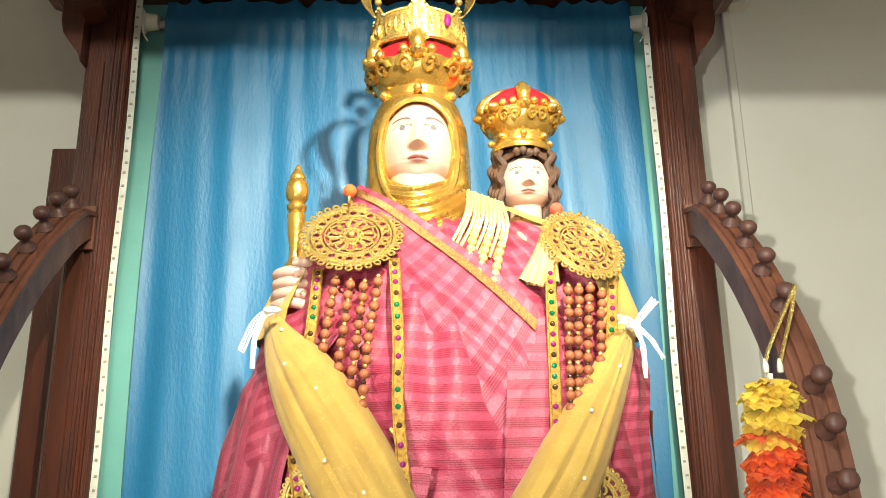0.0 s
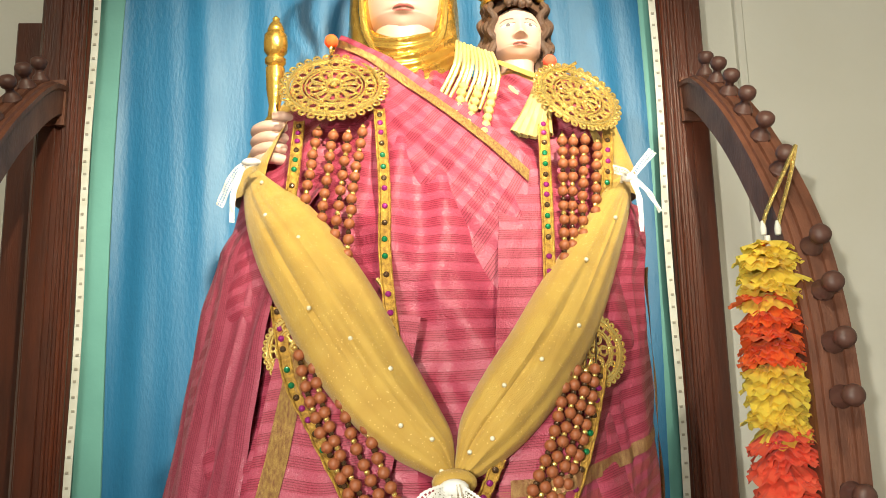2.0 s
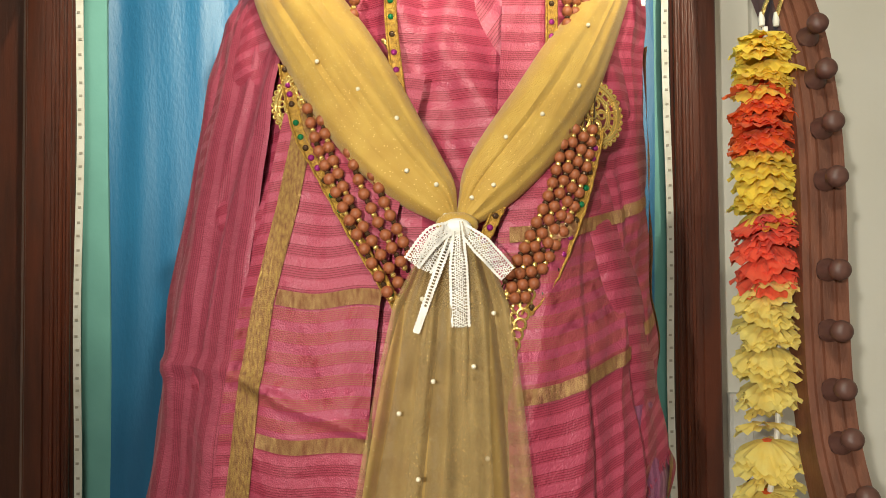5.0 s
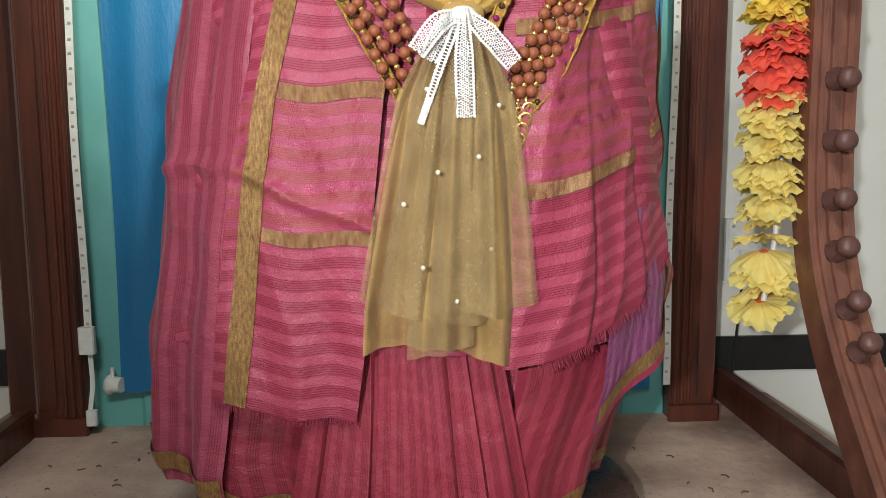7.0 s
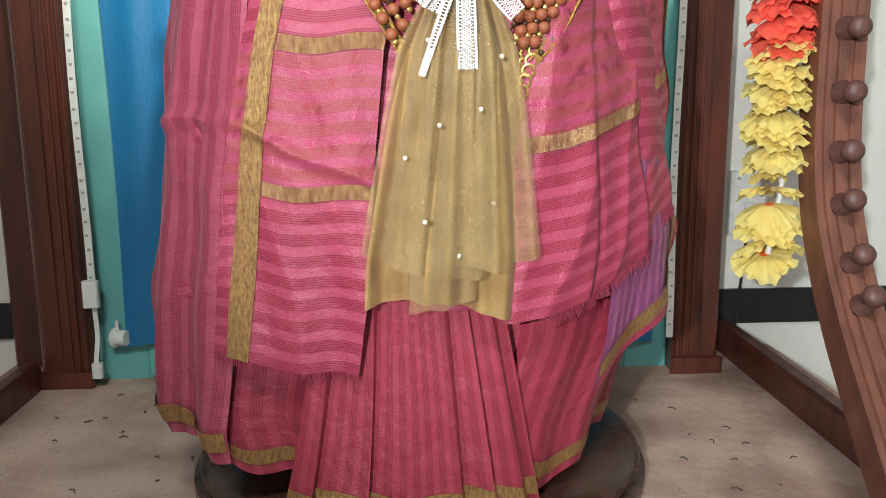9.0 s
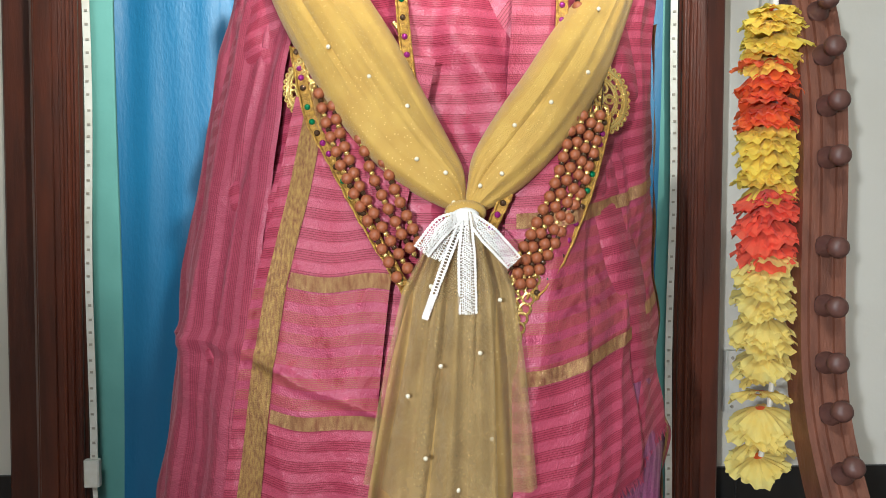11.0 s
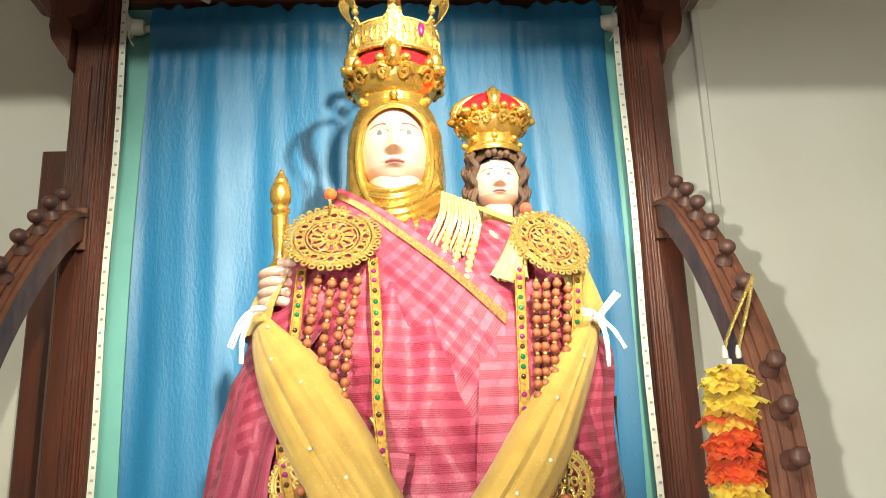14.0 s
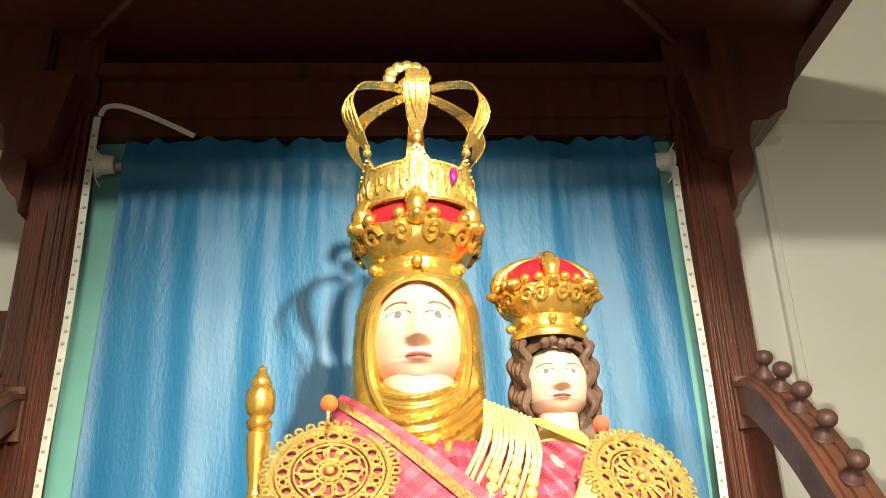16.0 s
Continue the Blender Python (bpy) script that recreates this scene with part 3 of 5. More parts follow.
def led_strip(x, ztop, zbot, tip):
    s = thing("led_strip", "unlit white adhesive light strip along the wooden frame", "light strip", (x, 2.42, 0), "light strips on the frame")
    pts = [(x + 0.003 * math.sin(7 * z + x), 2.424, z) for z in np.linspace(zbot, ztop, 26)]
    part("tape", Builder().band(pts, 0.019, M_WHITEPLASTIC, 0.003, sub=2), s)
    chips = Builder().box(-0.004, 0.004, -0.002, 0.0, -0.003, 0.003, M_CHIP, 0.0005).data("chip", False)
    z = zbot + 0.04
    while z < ztop - 0.02:
        placed("chip", chips, s, (x + 0.003 * math.sin(7 * z + x) + rng.uniform(-0.002, 0.002), 2.4205, z + rng.uniform(-0.004, 0.004)))
        z += 0.036
    if tip:
        part("loose_end", Builder().band(tip, 0.014, M_WHITEPLASTIC, 0.003, sub=5), s)
    return s


sl = led_strip(-0.757, 2.66, 0.26, [(-0.75, 2.418, 2.66), (-0.735, 2.415, 2.685), (-0.68, 2.41, 2.68), (-0.58, 2.418, 2.64), (-0.50, 2.428, 2.602)])
part("plug", Builder().box(-0.775, -0.735, 2.40, 2.424, 0.22, 0.29, M_WHITEPLASTIC), sl, "", False)
part("lead", Builder().band([(-0.752, 2.42, 0.22), (-0.748, 2.415, 0.14), (-0.755, 2.41, 0.07), (-0.75, 2.412, 0.03)], 0.012, M_WHITEPLASTIC, 0.003), sl)
part("plug", Builder().box(-0.765, -0.738, 2.395, 2.415, 0.03, 0.07, M_WHITEPLASTIC), sl, "", False)
led_strip(0.775, 2.50, 0.10, None)
clip = thing("cable_clip", "white plastic rod cup fixed low on the teal board", "clip", (-0.69, 2.46, 0.13))
part("cup", Builder().lathe([(0.0, 0.0), (0.026, 0.0), (0.028, 0.006), (0.022, 0.012), (0.02, 0.04), (0.0, 0.04)], 16, M_WHITEPLASTIC, (-0.72, 2.455, 0.125), (1, -0.3, 0)).box(-0.715, -0.705, 2.45, 2.46, 0.14, 0.17, M_WHITEPLASTIC), clip)

# wall fittings
sw = thing("switch_board", "cream switch board on the wall with two screws", "switch", (1.05, 2.65, 0.44))
part("plate", Builder().box(1.012, 1.16, 2.625, 2.66, 0.345, 0.53, M_WHITEPLASTIC, 0.008), sw, "", False)
part("rocker", Builder().box(1.05, 1.075, 2.615, 2.626, 0.40, 0.44, M_WHITEPLASTIC, 0.004), sw, "", False)
for z in (0.365, 0.51):
    part("screw", Builder().lathe([(0, 0), (0.005, 0), (0.005, 0.003), (0, 0.004)], 10, M_CHIP, (1.03, 2.625, z), (0, -1, 0)), sw)
cond = thing("wall_conduit", "off-white square conduit running up the wall", "conduit", (1.11, 2.65, 1.5))
part("channel", Builder().box(1.10, 1.125, 2.635, 2.66, 0.55, 2.72, M_WALL, 0.003), cond, "", False)
part("joint_box", Builder().box(1.06, 1.18, 2.60, 2.66, 2.70, 2.80, M_WALL, 0.006), cond, "", False)
part("channel", Builder().box(1.18, 2.95, 2.635, 2.66, 2.775, 2.805, M_WALL, 0.003), cond, "", False)
cab = thing("floor_cable", "thin black cable hanging down the wall", "cable", (1.05, 2.6, 0.1))
part("cable", Builder().tube([(1.06, 2.62, 0.35), (1.05, 2.61, 0.25), (1.035, 2.60, 0.12), (1.03, 2.60, 0.0)], 0.004, M_CABLE, 6), cab)

# ---- plinth and statue ----
plinth = thing("statue_plinth", "round dark moulded wooden statue plinth", "plinth", (0.085, 1.9, 0))
part("base_ring", Builder().lathe([(0.0, 0.0), (0.455, 0.0), (0.46, 0.006), (0.46, 0.028), (0.45, 0.034), (0.0, 0.034)], 96, M_PLINTH, (0.085, 1.9, 0)), plinth)
part("top_disc", Builder().lathe([(0.0, 0.035), (0.440, 0.035), (0.449, 0.05), (0.443, 0.064), (0.425, 0.076), (0.405, 0.082), (0.395, 0.088), (0.0, 0.088)], 96, M_PLINTH, (0.085, 1.9, 0)), plinth)


def bump(u, w, cu, cw, su, sw):
    return math.exp(-((u - cu) / su) ** 2 - ((w - cw) / sw) ** 2)


def carve_head(b, c, rx, ry, rz):
    """A carved and painted head, its face towards -y."""
    def fn(a, t):
        lon, lat = 2 * math.pi * (a - 0.5), math.pi * (t - 0.5)
        u, w = math.sin(lon) * math.cos(lat), math.sin(lat)
        d = -math.cos(lon) * math.cos(lat)
        drop = w if w > -0.45 else -0.45 + (w + 0.45) * 0.64
        x, y, z = rx * u, ry * d, rz * drop
        if d < 0:
            k = rx / 0.07
            y -= k * (0.017 * math.exp(-(u / 0.15) ** 2) * np.interp(w, [-0.29, -0.18, 0.30, 0.52], [0, 1, 0.35, 0]) + 0.009 * bump(u, w, 0, -0.16, 0.16, 0.08))
            y -= k * 0.007 * (bump(u, w, 0.17, -0.18, 0.09, 0.06) + bump(u, w, -0.17, -0.18, 0.09, 0.06))
            y += k * 0.008 * (bump(u, w, 0.40, 0.21, 0.24, 0.12) + bump(u, w, -0.40, 0.21, 0.24, 0.12))
            y -= k * 0.004 * (bump(u, w, 0.40, 0.19, 0.15, 0.07) + bump(u, w, -0.40, 0.19, 0.15, 0.07))
            y -= k * (0.006 * bump(u, w, 0, -0.37, 0.24, 0.055) + 0.006 * bump(u, w, 0, -0.46, 0.19, 0.05) - 0.003 * bump(u, w, 0, -0.415, 0.3, 0.018))
            y -= k * 0.006 * bump(u, w, 0, -0.78, 0.28, 0.16)
        return (c[0] + x, c[1] + y, c[2] + z)

    def pick(a, t):
        lon, lat = 2 * math.pi * (a - 0.5), math.pi * (t - 0.5)
        u, w = math.sin(lon) * math.cos(lat), math.sin(lat)
        if math.cos(lon) < 0:
            return M_SKIN
        for s in (-0.40, 0.40):
            e = ((u - s) / 0.215) ** 2 + ((w - 0.19) / (0.062 if w > 0.19 else 0.050)) ** 2
            if e < 1:
                ring = ((u - s) / 0.080) ** 2 + ((w - 0.197) / 0.062) ** 2
                return M_EYE if ring > 1 else M_BROW if ring > 0.72 or ring < 0.16 else M_IRIS
            if e < 1.5 and w > 0.19:
                return M_BROW
            arch_w = 0.385 - 0.9 * (abs(u) - 0.40) ** 2
            if 0.2 < abs(u) < 0.68 and abs(w - arch_w) < 0.020:
                return M_BROW
        if abs(u) < 0.25 and abs(w + 0.415 - 0.03 * u * u) < 0.010:
            return M_BROW
        if abs(u) < 0.27 and abs(w + 0.415) < 0.058 * (1 - (abs(u) / 0.27) ** 2) ** 0.7 + 0.004:
            return M_LIP
        return M_SKIN
    b.grid(fn, 340, 260, M_SKIN, wrap=True, pick=pick)


def carve_crown(b, c, r, h, lobes, ratio):
    """A carved crown: gilt ring, flaring scrolled wall with bosses, red cap and ribs."""
    x, y, z = c
    b.lathe([(r * 0.70, 0), (r * 0.76, 0.0), (r * 0.78, h * 0.05), (r * 0.75, h * 0.1), (r * 0.69, h * 0.13), (r * 0.70, h * 0.25), (r * 0.66, h * 0.28)], 48, M_GOLD, c)

    def wall(u, w):
        a = 2 * math.pi * u
        s = 0.5 + 0.5 * math.cos(lobes * a + math.pi / 2 * 0)
        rr = r * (0.68 + 0.30 * w ** 0.8 + 0.05 * math.sin(math.pi * w) * s + 0.02 * math.sin(lobes * 3 * a) * w)
        return (x + rr * math.sin(a), y - rr * math.cos(a), z + h * (0.26 + w * (0.30 + 0.08 * s)))
    b.grid(wall, 96, 14, M_GOLD, wrap=True)
    b.lathe([(r * 0.94, h * 0.54), (r * 0.93, h * 0.66), (r * 0.84, h * 0.80), (r * 0.62, h * 0.92), (r * 0.3, h * 0.98), (0.0, h * 1.0)], 48, M_RED, c)
    for i in range(lobes):
        a = 2 * math.pi * i / lobes
        d = (math.sin(a), -math.cos(a))
        b.ball((x + d[0] * r * 0.74, y + d[1] * r * 0.74, z + h * 0.19), r * 0.095, M_GOLD, 12)
        b.ball((x + d[0] * r * 1.0, y + d[1] * r * 1.0, z + h * 0.58), r * 0.17, M_GOLD, 14, (1, 1, 0.8))
        b.ball((x + d[0] * r * 1.12, y + d[1] * r * 1.12, z + h * 0.58), r * 0.08, M_GOLD, 10)
        for q in (-0.26, 0.26):
            e = (math.sin(a + q), -math.cos(a + q))
            b.ball((x + e[0] * r * 1.0, y + e[1] * r * 1.0, z + h * 0.62), r * 0.10, M_GOLD, 10)
            turns = []
            for j in range(15):
                t, rad = j / 14 * 2.9 * math.pi, r * (0.17 - 0.0105 * j)
                aa = a + q * 0.95 + math.copysign(1, q) * rad * math.cos(t) / r
                zz = z + h * 0.45 + rad * 0.9 * math.sin(t)
                out = r * (0.72 + 0.30 * max(0.0, (zz - z) / h - 0.26) / 0.32 + 0.02)
                turns.append((x + math.sin(aa) * out, y - math.cos(aa) * out, zz))
            b.tube(turns, [r * 0.055, r * 0.05, r * 0.04, r * 0.035], M_GOLD, 8, 2)
        if i % ratio == 0:
            rib = [(x + d[0] * r * k, y + d[1] * r * k, z + h * v) for k, v in ((0.97, 0.60), (0.95, 0.72), (0.84, 0.85), (0.5, 0.98), (0.1, 1.03))]
            b.tube(rib, [r * 0.12, r * 0.17, r * 0.14, r * 0.10, r * 0.08], M_GOLD, 10)
            for s in (-1, 1):
                px, py = d[1], -d[0]
                leaf = [(x + d[0] * r * k + s * px * r * o, y + d[1] * r * k + s * py * r * o, z + h * v) for k, v, o in ((0.98, 0.66, 0.03), (0.98, 0.76, 0.12), (0.92, 0.86, 0.15))]
                b.tube(leaf, [r * 0.03, r * 0.06, r * 0.02], M_GOLD, 8)
    b.ball((x, y, z + h * 1.05), r * 0.13, M_GOLD, 12, (1, 1, 1.2))


st = Builder()
HX, HY = 0.08, 1.80
carve_head(st, (HX, HY - 0.008, 1.828), 0.079, 0.090, 0.113)
st.lathe([(0.056, 1.62), (0.054, 1.69), (0.058, 1.76)], 24, M_SKIN, (HX, 1.785, 0))


def veil_point(side, u, w):
    """The gilt veil: open over the face, falling to the shoulders in folds."""
    z = 1.56 + w * 0.40
    face = np.interp(z, [1.56, 1.66, 1.70, 1.73, 1.76, 1.82, 1.88, 1.915, 1.96], [0.10, 0.14, 0.28, 0.48, 0.68, 0.74, 0.60, 0.15, 0.0])
    ang = side * (face + (math.pi - face) * u)
    rx = np.interp(z, [1.56, 1.64, 1.72, 1.80, 1.88, 1.93, 1.955, 1.96], [0.20, 0.135, 0.112, 0.110, 0.104, 0.088, 0.06, 0.02])
    ry = np.interp(z, [1.56, 1.64, 1.72, 1.80, 1.88, 1.93, 1.955, 1.96], [0.14, 0.105, 0.098, 0.105, 0.108, 0.095, 0.06, 0.02])
    rip = 1 + 0.035 * math.sin(9 * ang + 4 * z * 6) * (1 - w)
    return (HX + rx * rip * math.sin(ang), 1.815 - ry * rip * math.cos(ang), z)


for side in (-1, 1):
    st.grid(lambda u, w: veil_point(side, u, w), 48, 60, M_GOLD)
    st.grid(lambda u, w: Vector(veil_point(side, 0, w)).lerp(Vector((HX + side * 0.050, 1.79, 1.56 + w * 0.40)), u), 4, 60, M_GOLD)
rim = [(HX + s * np.interp(z, [1.66, 1.70, 1.75, 1.82, 1.88, 1.915], [0.03, 0.052, 0.074, 0.079, 0.064, 0.02]), 1.815 - np.interp(z, [1.66, 1.70, 1.75, 1.82, 1.88, 1.915], [0.10, 0.088, 0.074, 0.077, 0.09, 0.098]), z) for s, zs in ((-1, (1.66, 1.70, 1.75, 1.82, 1.88, 1.912)), (1, (1.912, 1.88, 1.82, 1.75, 1.70, 1.66))) for z in zs]
st.tube(rim, 0.007, M_GOLD, 8)


def wimple_point(u, w):
    """The gilt cloth under the chin, hanging in shallow V folds onto the chest."""
    e = 2 * u - 1
    top = 1.724 + 0.050 * e * e
    fold = 0.0045 * math.sin(2 * math.pi * (4.5 * w + 0.5 * e)) * (1 - 0.5 * abs(e)) + 0.003 * math.sin(2 * math.pi * 9 * w + 5 * e)
    return (HX + 0.004 + e * (0.088 + 0.02 * w), 1.708 + 0.060 * e * e - 0.040 * w - fold, top - 0.17 * w)


st.grid(wimple_point, 40, 70, M_GOLD)
carve_crown(st, (HX, 1.815, 1.915), 0.112, 0.175, 6, 1)

# torso and shoulders, carved and gilt
st.grid(lambda u, w: ((np.interp(0.3 + 1.36 * w, ZS, XL) + np.interp(0.3 + 1.36 * w, ZS, XR)) / 2 + ((np.interp(0.3 + 1.36 * w, ZS, XR) - np.interp(0.3 + 1.36 * w, ZS, XL)) / 2 - 0.05) * math.sin(2 * math.pi * u), CY - (CY - np.interp(0.3 + 1.36 * w, ZS, YF) - 0.05) * math.cos(2 * math.pi * u), 0.3 + 1.36 * w), 48, 30, M_GOLD, wrap=True)

# child: gown, neck, head, hair, crown
CXX = 0.302
carve_head(st, (CXX, 1.80, 1.752), 0.054, 0.062, 0.067)
st.lathe([(0.040, 1.62), (0.034, 1.66), (0.033, 1.72)], 18, M_SKIN, (CXX, 1.80, 0))


def hair_point(side, u, w):
    z = 1.665 + w * 0.175
    face = np.interp(z, [1.665, 1.70, 1.76, 1.80, 1.815, 1.84], [1.25, 1.15, 1.0, 0.72, 0.1, 0.0])
    ang = side * (face + (math.pi - face) * u)
    r = np.interp(z, [1.665, 1.70, 1.75, 1.80, 1.83, 1.84], [0.058, 0.070, 0.071, 0.064, 0.05, 0.03])
    r *= 1 + 0.05 * math.sin(60 * z + 5 * ang) + 0.03 * math.sin(13 * ang)
    return (CXX + r * math.sin(ang), 1.815 - 1.05 * r * math.cos(ang), z)


for side in (-1, 1):
    st.grid(lambda u, w: hair_point(side, u, w), 40, 40, M_HAIR)
    st.grid(lambda u, w: Vector(hair_point(side, 0, w)).lerp(Vector((CXX + side * 0.035, 1.80, 1.665 + w * 0.175)), u), 4, 40, M_HAIR)
for s in (-1, 1):
    for k in range(4):
        st.tube([(CXX + s * (0.050 + 0.005 * k + 0.006 * math.sin(2.1 * j + k)), 1.770 + 0.012 * k + 0.004 * math.cos(2.3 * j + k), 1.822 - 0.0155 * j) for j in range(9)], [0.006, 0.007, 0.008, 0.008, 0.008, 0.008, 0.008, 0.007, 0.004], M_HAIR, 8)
for k in range(4):
    st.ball((CXX - 0.02 + 0.013 * k, 1.748, 1.812 + 0.003 * math.sin(k * 2)), 0.009, M_HAIR, 8)
carve_crown(st, (CXX - 0.004, 1.81, 1.826), 0.084, 0.148, 8, 2)


def gown_point(u, w):
    a = math.pi * (u - 0.5) * 1.3
    z = 1.42 + 0.26 * w
    r = np.interp(w, [0, 0.5, 0.85, 1], [0.13, 0.105, 0.08, 0.035])
    rip = 1 + 0.05 * math.sin(11 * a + 5 * w)
    return (0.27 + 0.03 * w + r * rip * math.sin(a), 1.76 - 0.9 * r * rip * math.cos(a) + 0.04 * w, z)


st.grid(gown_point, 60, 24, M_CREAM)
for k, (x0, x1) in enumerate(((0.17, 0.20), (0.19, 0.225), (0.215, 0.245))):
    for i in range(9):
        q = i / 8
        st.ball((x0 + (x1 - x0) * q, 1.665 - 0.03 * (1 - q) - 0.01 * k + 0.015 * q, 1.545 + 0.12 * q - 0.02 * k), 0.009, M_CREAM, 8)


def strand(x0, z0, x1, z1, y, lift):
    st.tube([(x0, y + 0.035, z0), ((x0 + x1) / 2 + 0.012, y, (z0 + z1) / 2 + lift), (x1, y + 0.005, z1)], 0.0036, M_CREAM, 6)


for k in range(11):
    strand(0.178 + 0.0062 * k, 1.708 - 0.003 * k, 0.138 + 0.0092 * k, 1.585 - 0.003 * k, 1.660 - 0.0015 * k + 0.003 * (k % 2), 0.004 * math.sin(k * 2.0))
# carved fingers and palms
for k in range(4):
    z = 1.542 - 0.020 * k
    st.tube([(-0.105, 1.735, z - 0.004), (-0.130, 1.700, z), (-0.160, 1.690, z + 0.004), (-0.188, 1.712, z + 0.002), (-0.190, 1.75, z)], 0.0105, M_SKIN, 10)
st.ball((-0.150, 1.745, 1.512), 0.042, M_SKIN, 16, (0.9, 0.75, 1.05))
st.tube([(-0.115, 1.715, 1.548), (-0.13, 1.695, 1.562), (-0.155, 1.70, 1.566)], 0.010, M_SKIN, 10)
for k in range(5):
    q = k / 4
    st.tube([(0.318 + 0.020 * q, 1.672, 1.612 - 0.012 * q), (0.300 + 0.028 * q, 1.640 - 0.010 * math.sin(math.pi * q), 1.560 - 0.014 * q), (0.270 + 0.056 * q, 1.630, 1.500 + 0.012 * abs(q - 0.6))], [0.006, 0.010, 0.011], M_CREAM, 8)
statue = part("statue", st)
tagged(statue, "painted plaster statue of crowned mother and child with gilt veil", "statue")

# scepter
sc = thing("scepter", "turned gold-painted wooden scepter in the statue's hand", "scepter", (-0.16, 1.735, 1.5))
part("shaft", Builder().lathe([(0.0, 1.40), (0.010, 1.40), (0.010, 1.545), (0.020, 1.55), (0.022, 1.565), (0.013, 1.578), (0.011, 1.60), (0.016, 1.63), (0.018, 1.672), (0.013, 1.676), (0.019, 1.682), (0.020, 1.69), (0.014, 1.696)], 20, M_GOLD, (-0.16, 1.735, 0)), sc)
part("finial", Builder().lathe([(0.014, 1.696), (0.0215, 1.706), (0.0225, 1.722), (0.021, 1.738), (0.015, 1.745), (0.016, 1.749), (0.013, 1.757), (0.006, 1.768), (0.007, 1.772), (0.0, 1.779)], 20, M_GOLD, (-0.16, 1.735, 0)), sc)

# ---- sari ----


def body_point(deg, z, off):
    """A point of the draped body at an angle from the front (positive to +x) and a height."""
    xl, xr, yf = (float(np.interp(z, ZS, q)) for q in (XL, XR, YF))
    a = radians(deg)
    s, c = math.sin(a), math.cos(a)
    k = 2 / 2.4
    x = (xl + xr) / 2 + ((xr - xl) / 2 + off) * math.copysign(abs(s) ** k, s)
    front = CY - yf if c > 0 else 0.27
    return Vector((x, CY - (front + off) * math.copysign(abs(c) ** k, c), z))


sari = thing("sari", "pink striped silk sari with gold zari borders draped on statue", "sari", (0.085, 1.8, 0.09))


def skirt_point(u, w):
    d = -180 + 360 * u
    z = 0.10 + w * 0.95
    low = (1 - w) ** 1.3
    front = math.exp(-((d - 5) / 60) ** 2)
    fold = 0.020 * low * math.sin(radians(d) * 15 + 1.2 * math.sin(radians(d) * 4)) * front + 0.012 * low * math.sin(radians(d) * 9 + 1) + 0.006 * math.sin(radians(d) * 23 + 3 * z) * front * low
    lift = float(np.interp(d, [-180, -75, -45, -28, -12, 0, 25, 40, 58, 90, 180], [0.03, 0.10, 0.085, 0.055, 0.03, 0.025, 0.012, 0.02, 0.035, 0.06, 0.03]))
    p = body_point(d, z, (-0.026 if d < 20 else -0.012) + fold)
    p.z += lift * (1 - w) ** 3 + 0.010 * low ** 3 * math.sin(radians(d) * 15 + 1.0)
    return p


part("skirt", Builder().grid(skirt_point, 420, 60, M_SARI_V, lambda u, w: (u * 2.3, w)), sari, "deep pink silk skirt with long fine lines")
part("skirt_border", Builder().grid(lambda u, w: skirt_point(0.20 + 0.60 * u, 0.024 + 0.032 * w) + Vector((0, -0.003, 0)), 300, 4, M_ZARI), sari, "gold zari hem border")


def pleat_point(u, w):
    """The front pleats, knife-folded, spreading towards the plinth."""
    z = 0.098 + 0.43 * w
    low = 1 - w
    n = u * 5.2 + 0.45 * math.sin(6.5 * u) + 0.22 * math.sin(15 * u + 1)
    f = n - math.floor(n)
    step = f / 0.82 if f < 0.82 else (1 - f) / 0.18
    x = -0.075 - 0.075 * low ** 1.4 + (0.265 + 0.155 * low ** 1.2) * u + 0.012 * low * step
    y = body_front(x, max(z, 0.14), -0.004) - 0.004 - 0.022 * step * (0.25 + 0.75 * low) - 0.012 * low * math.sin(9 * u + 4 * z) - 0.022 * low ** 2 * math.sin(math.pi * u) - 0.006 * noise.noise(Vector((x * 14, z * 5, 4)))
    return Vector((x, y, z + 0.012 * low ** 4 * (1 - step) + 0.010 * low ** 4 * math.sin(u * 11)))


part("front_pleats", Builder().grid(pleat_point, 240, 40, M_SARI_V, lambda u, w: (u * 0.62, w * 0.43)), sari, "deep pink knife pleats falling onto the plinth")
part("pleat_border", Builder().grid(lambda u, w: pleat_point(u, 0.046 + 0.075 * w) + Vector((0, -0.003, 0)), 240, 4, M_ZARI), sari, "gold zari hem border")


def bodice_point(u, w):
    d = -88 + 176 * u
    z = 0.45 + w * 1.20
    p = body_point(d, z, 0.0)
    x = p.x - 0.14
    fan = math.atan2(x, max(0.05, 1.75 - z)) if z < 1.75 else 0
    fold = 0.010 * math.sin(24 * fan + 9 * (x + 0.6 * z)) + 0.006 * math.sin(30 * (x * 0.8 + 0.55 * z)) + 0.006 * noise.noise(Vector((x * 9, z * 7, 2)))
    fold += 0.013 * (1 - abs(2 * noise.noise(Vector((x * 6 + z * 5, (z - x) * 1.3, 7))))) + 0.007 * (1 - abs(2 * noise.noise(Vector((x * 13 + z * 9, (z - x) * 3, 3))))) - 0.012
    fold += 0.012 * math.exp(-((x + 0.01 + 0.1 * (1.3 - z)) / 0.018) ** 2) * max(0, min(1, (1.5 - z) * 4))
    fold += 0.010 * math.exp(-((x - 0.06 - 0.45 * (1.45 - z)) / 0.03) ** 2) * max(0, min(1, (1.5 - z) * 5))
    p.y -= fold
    return p


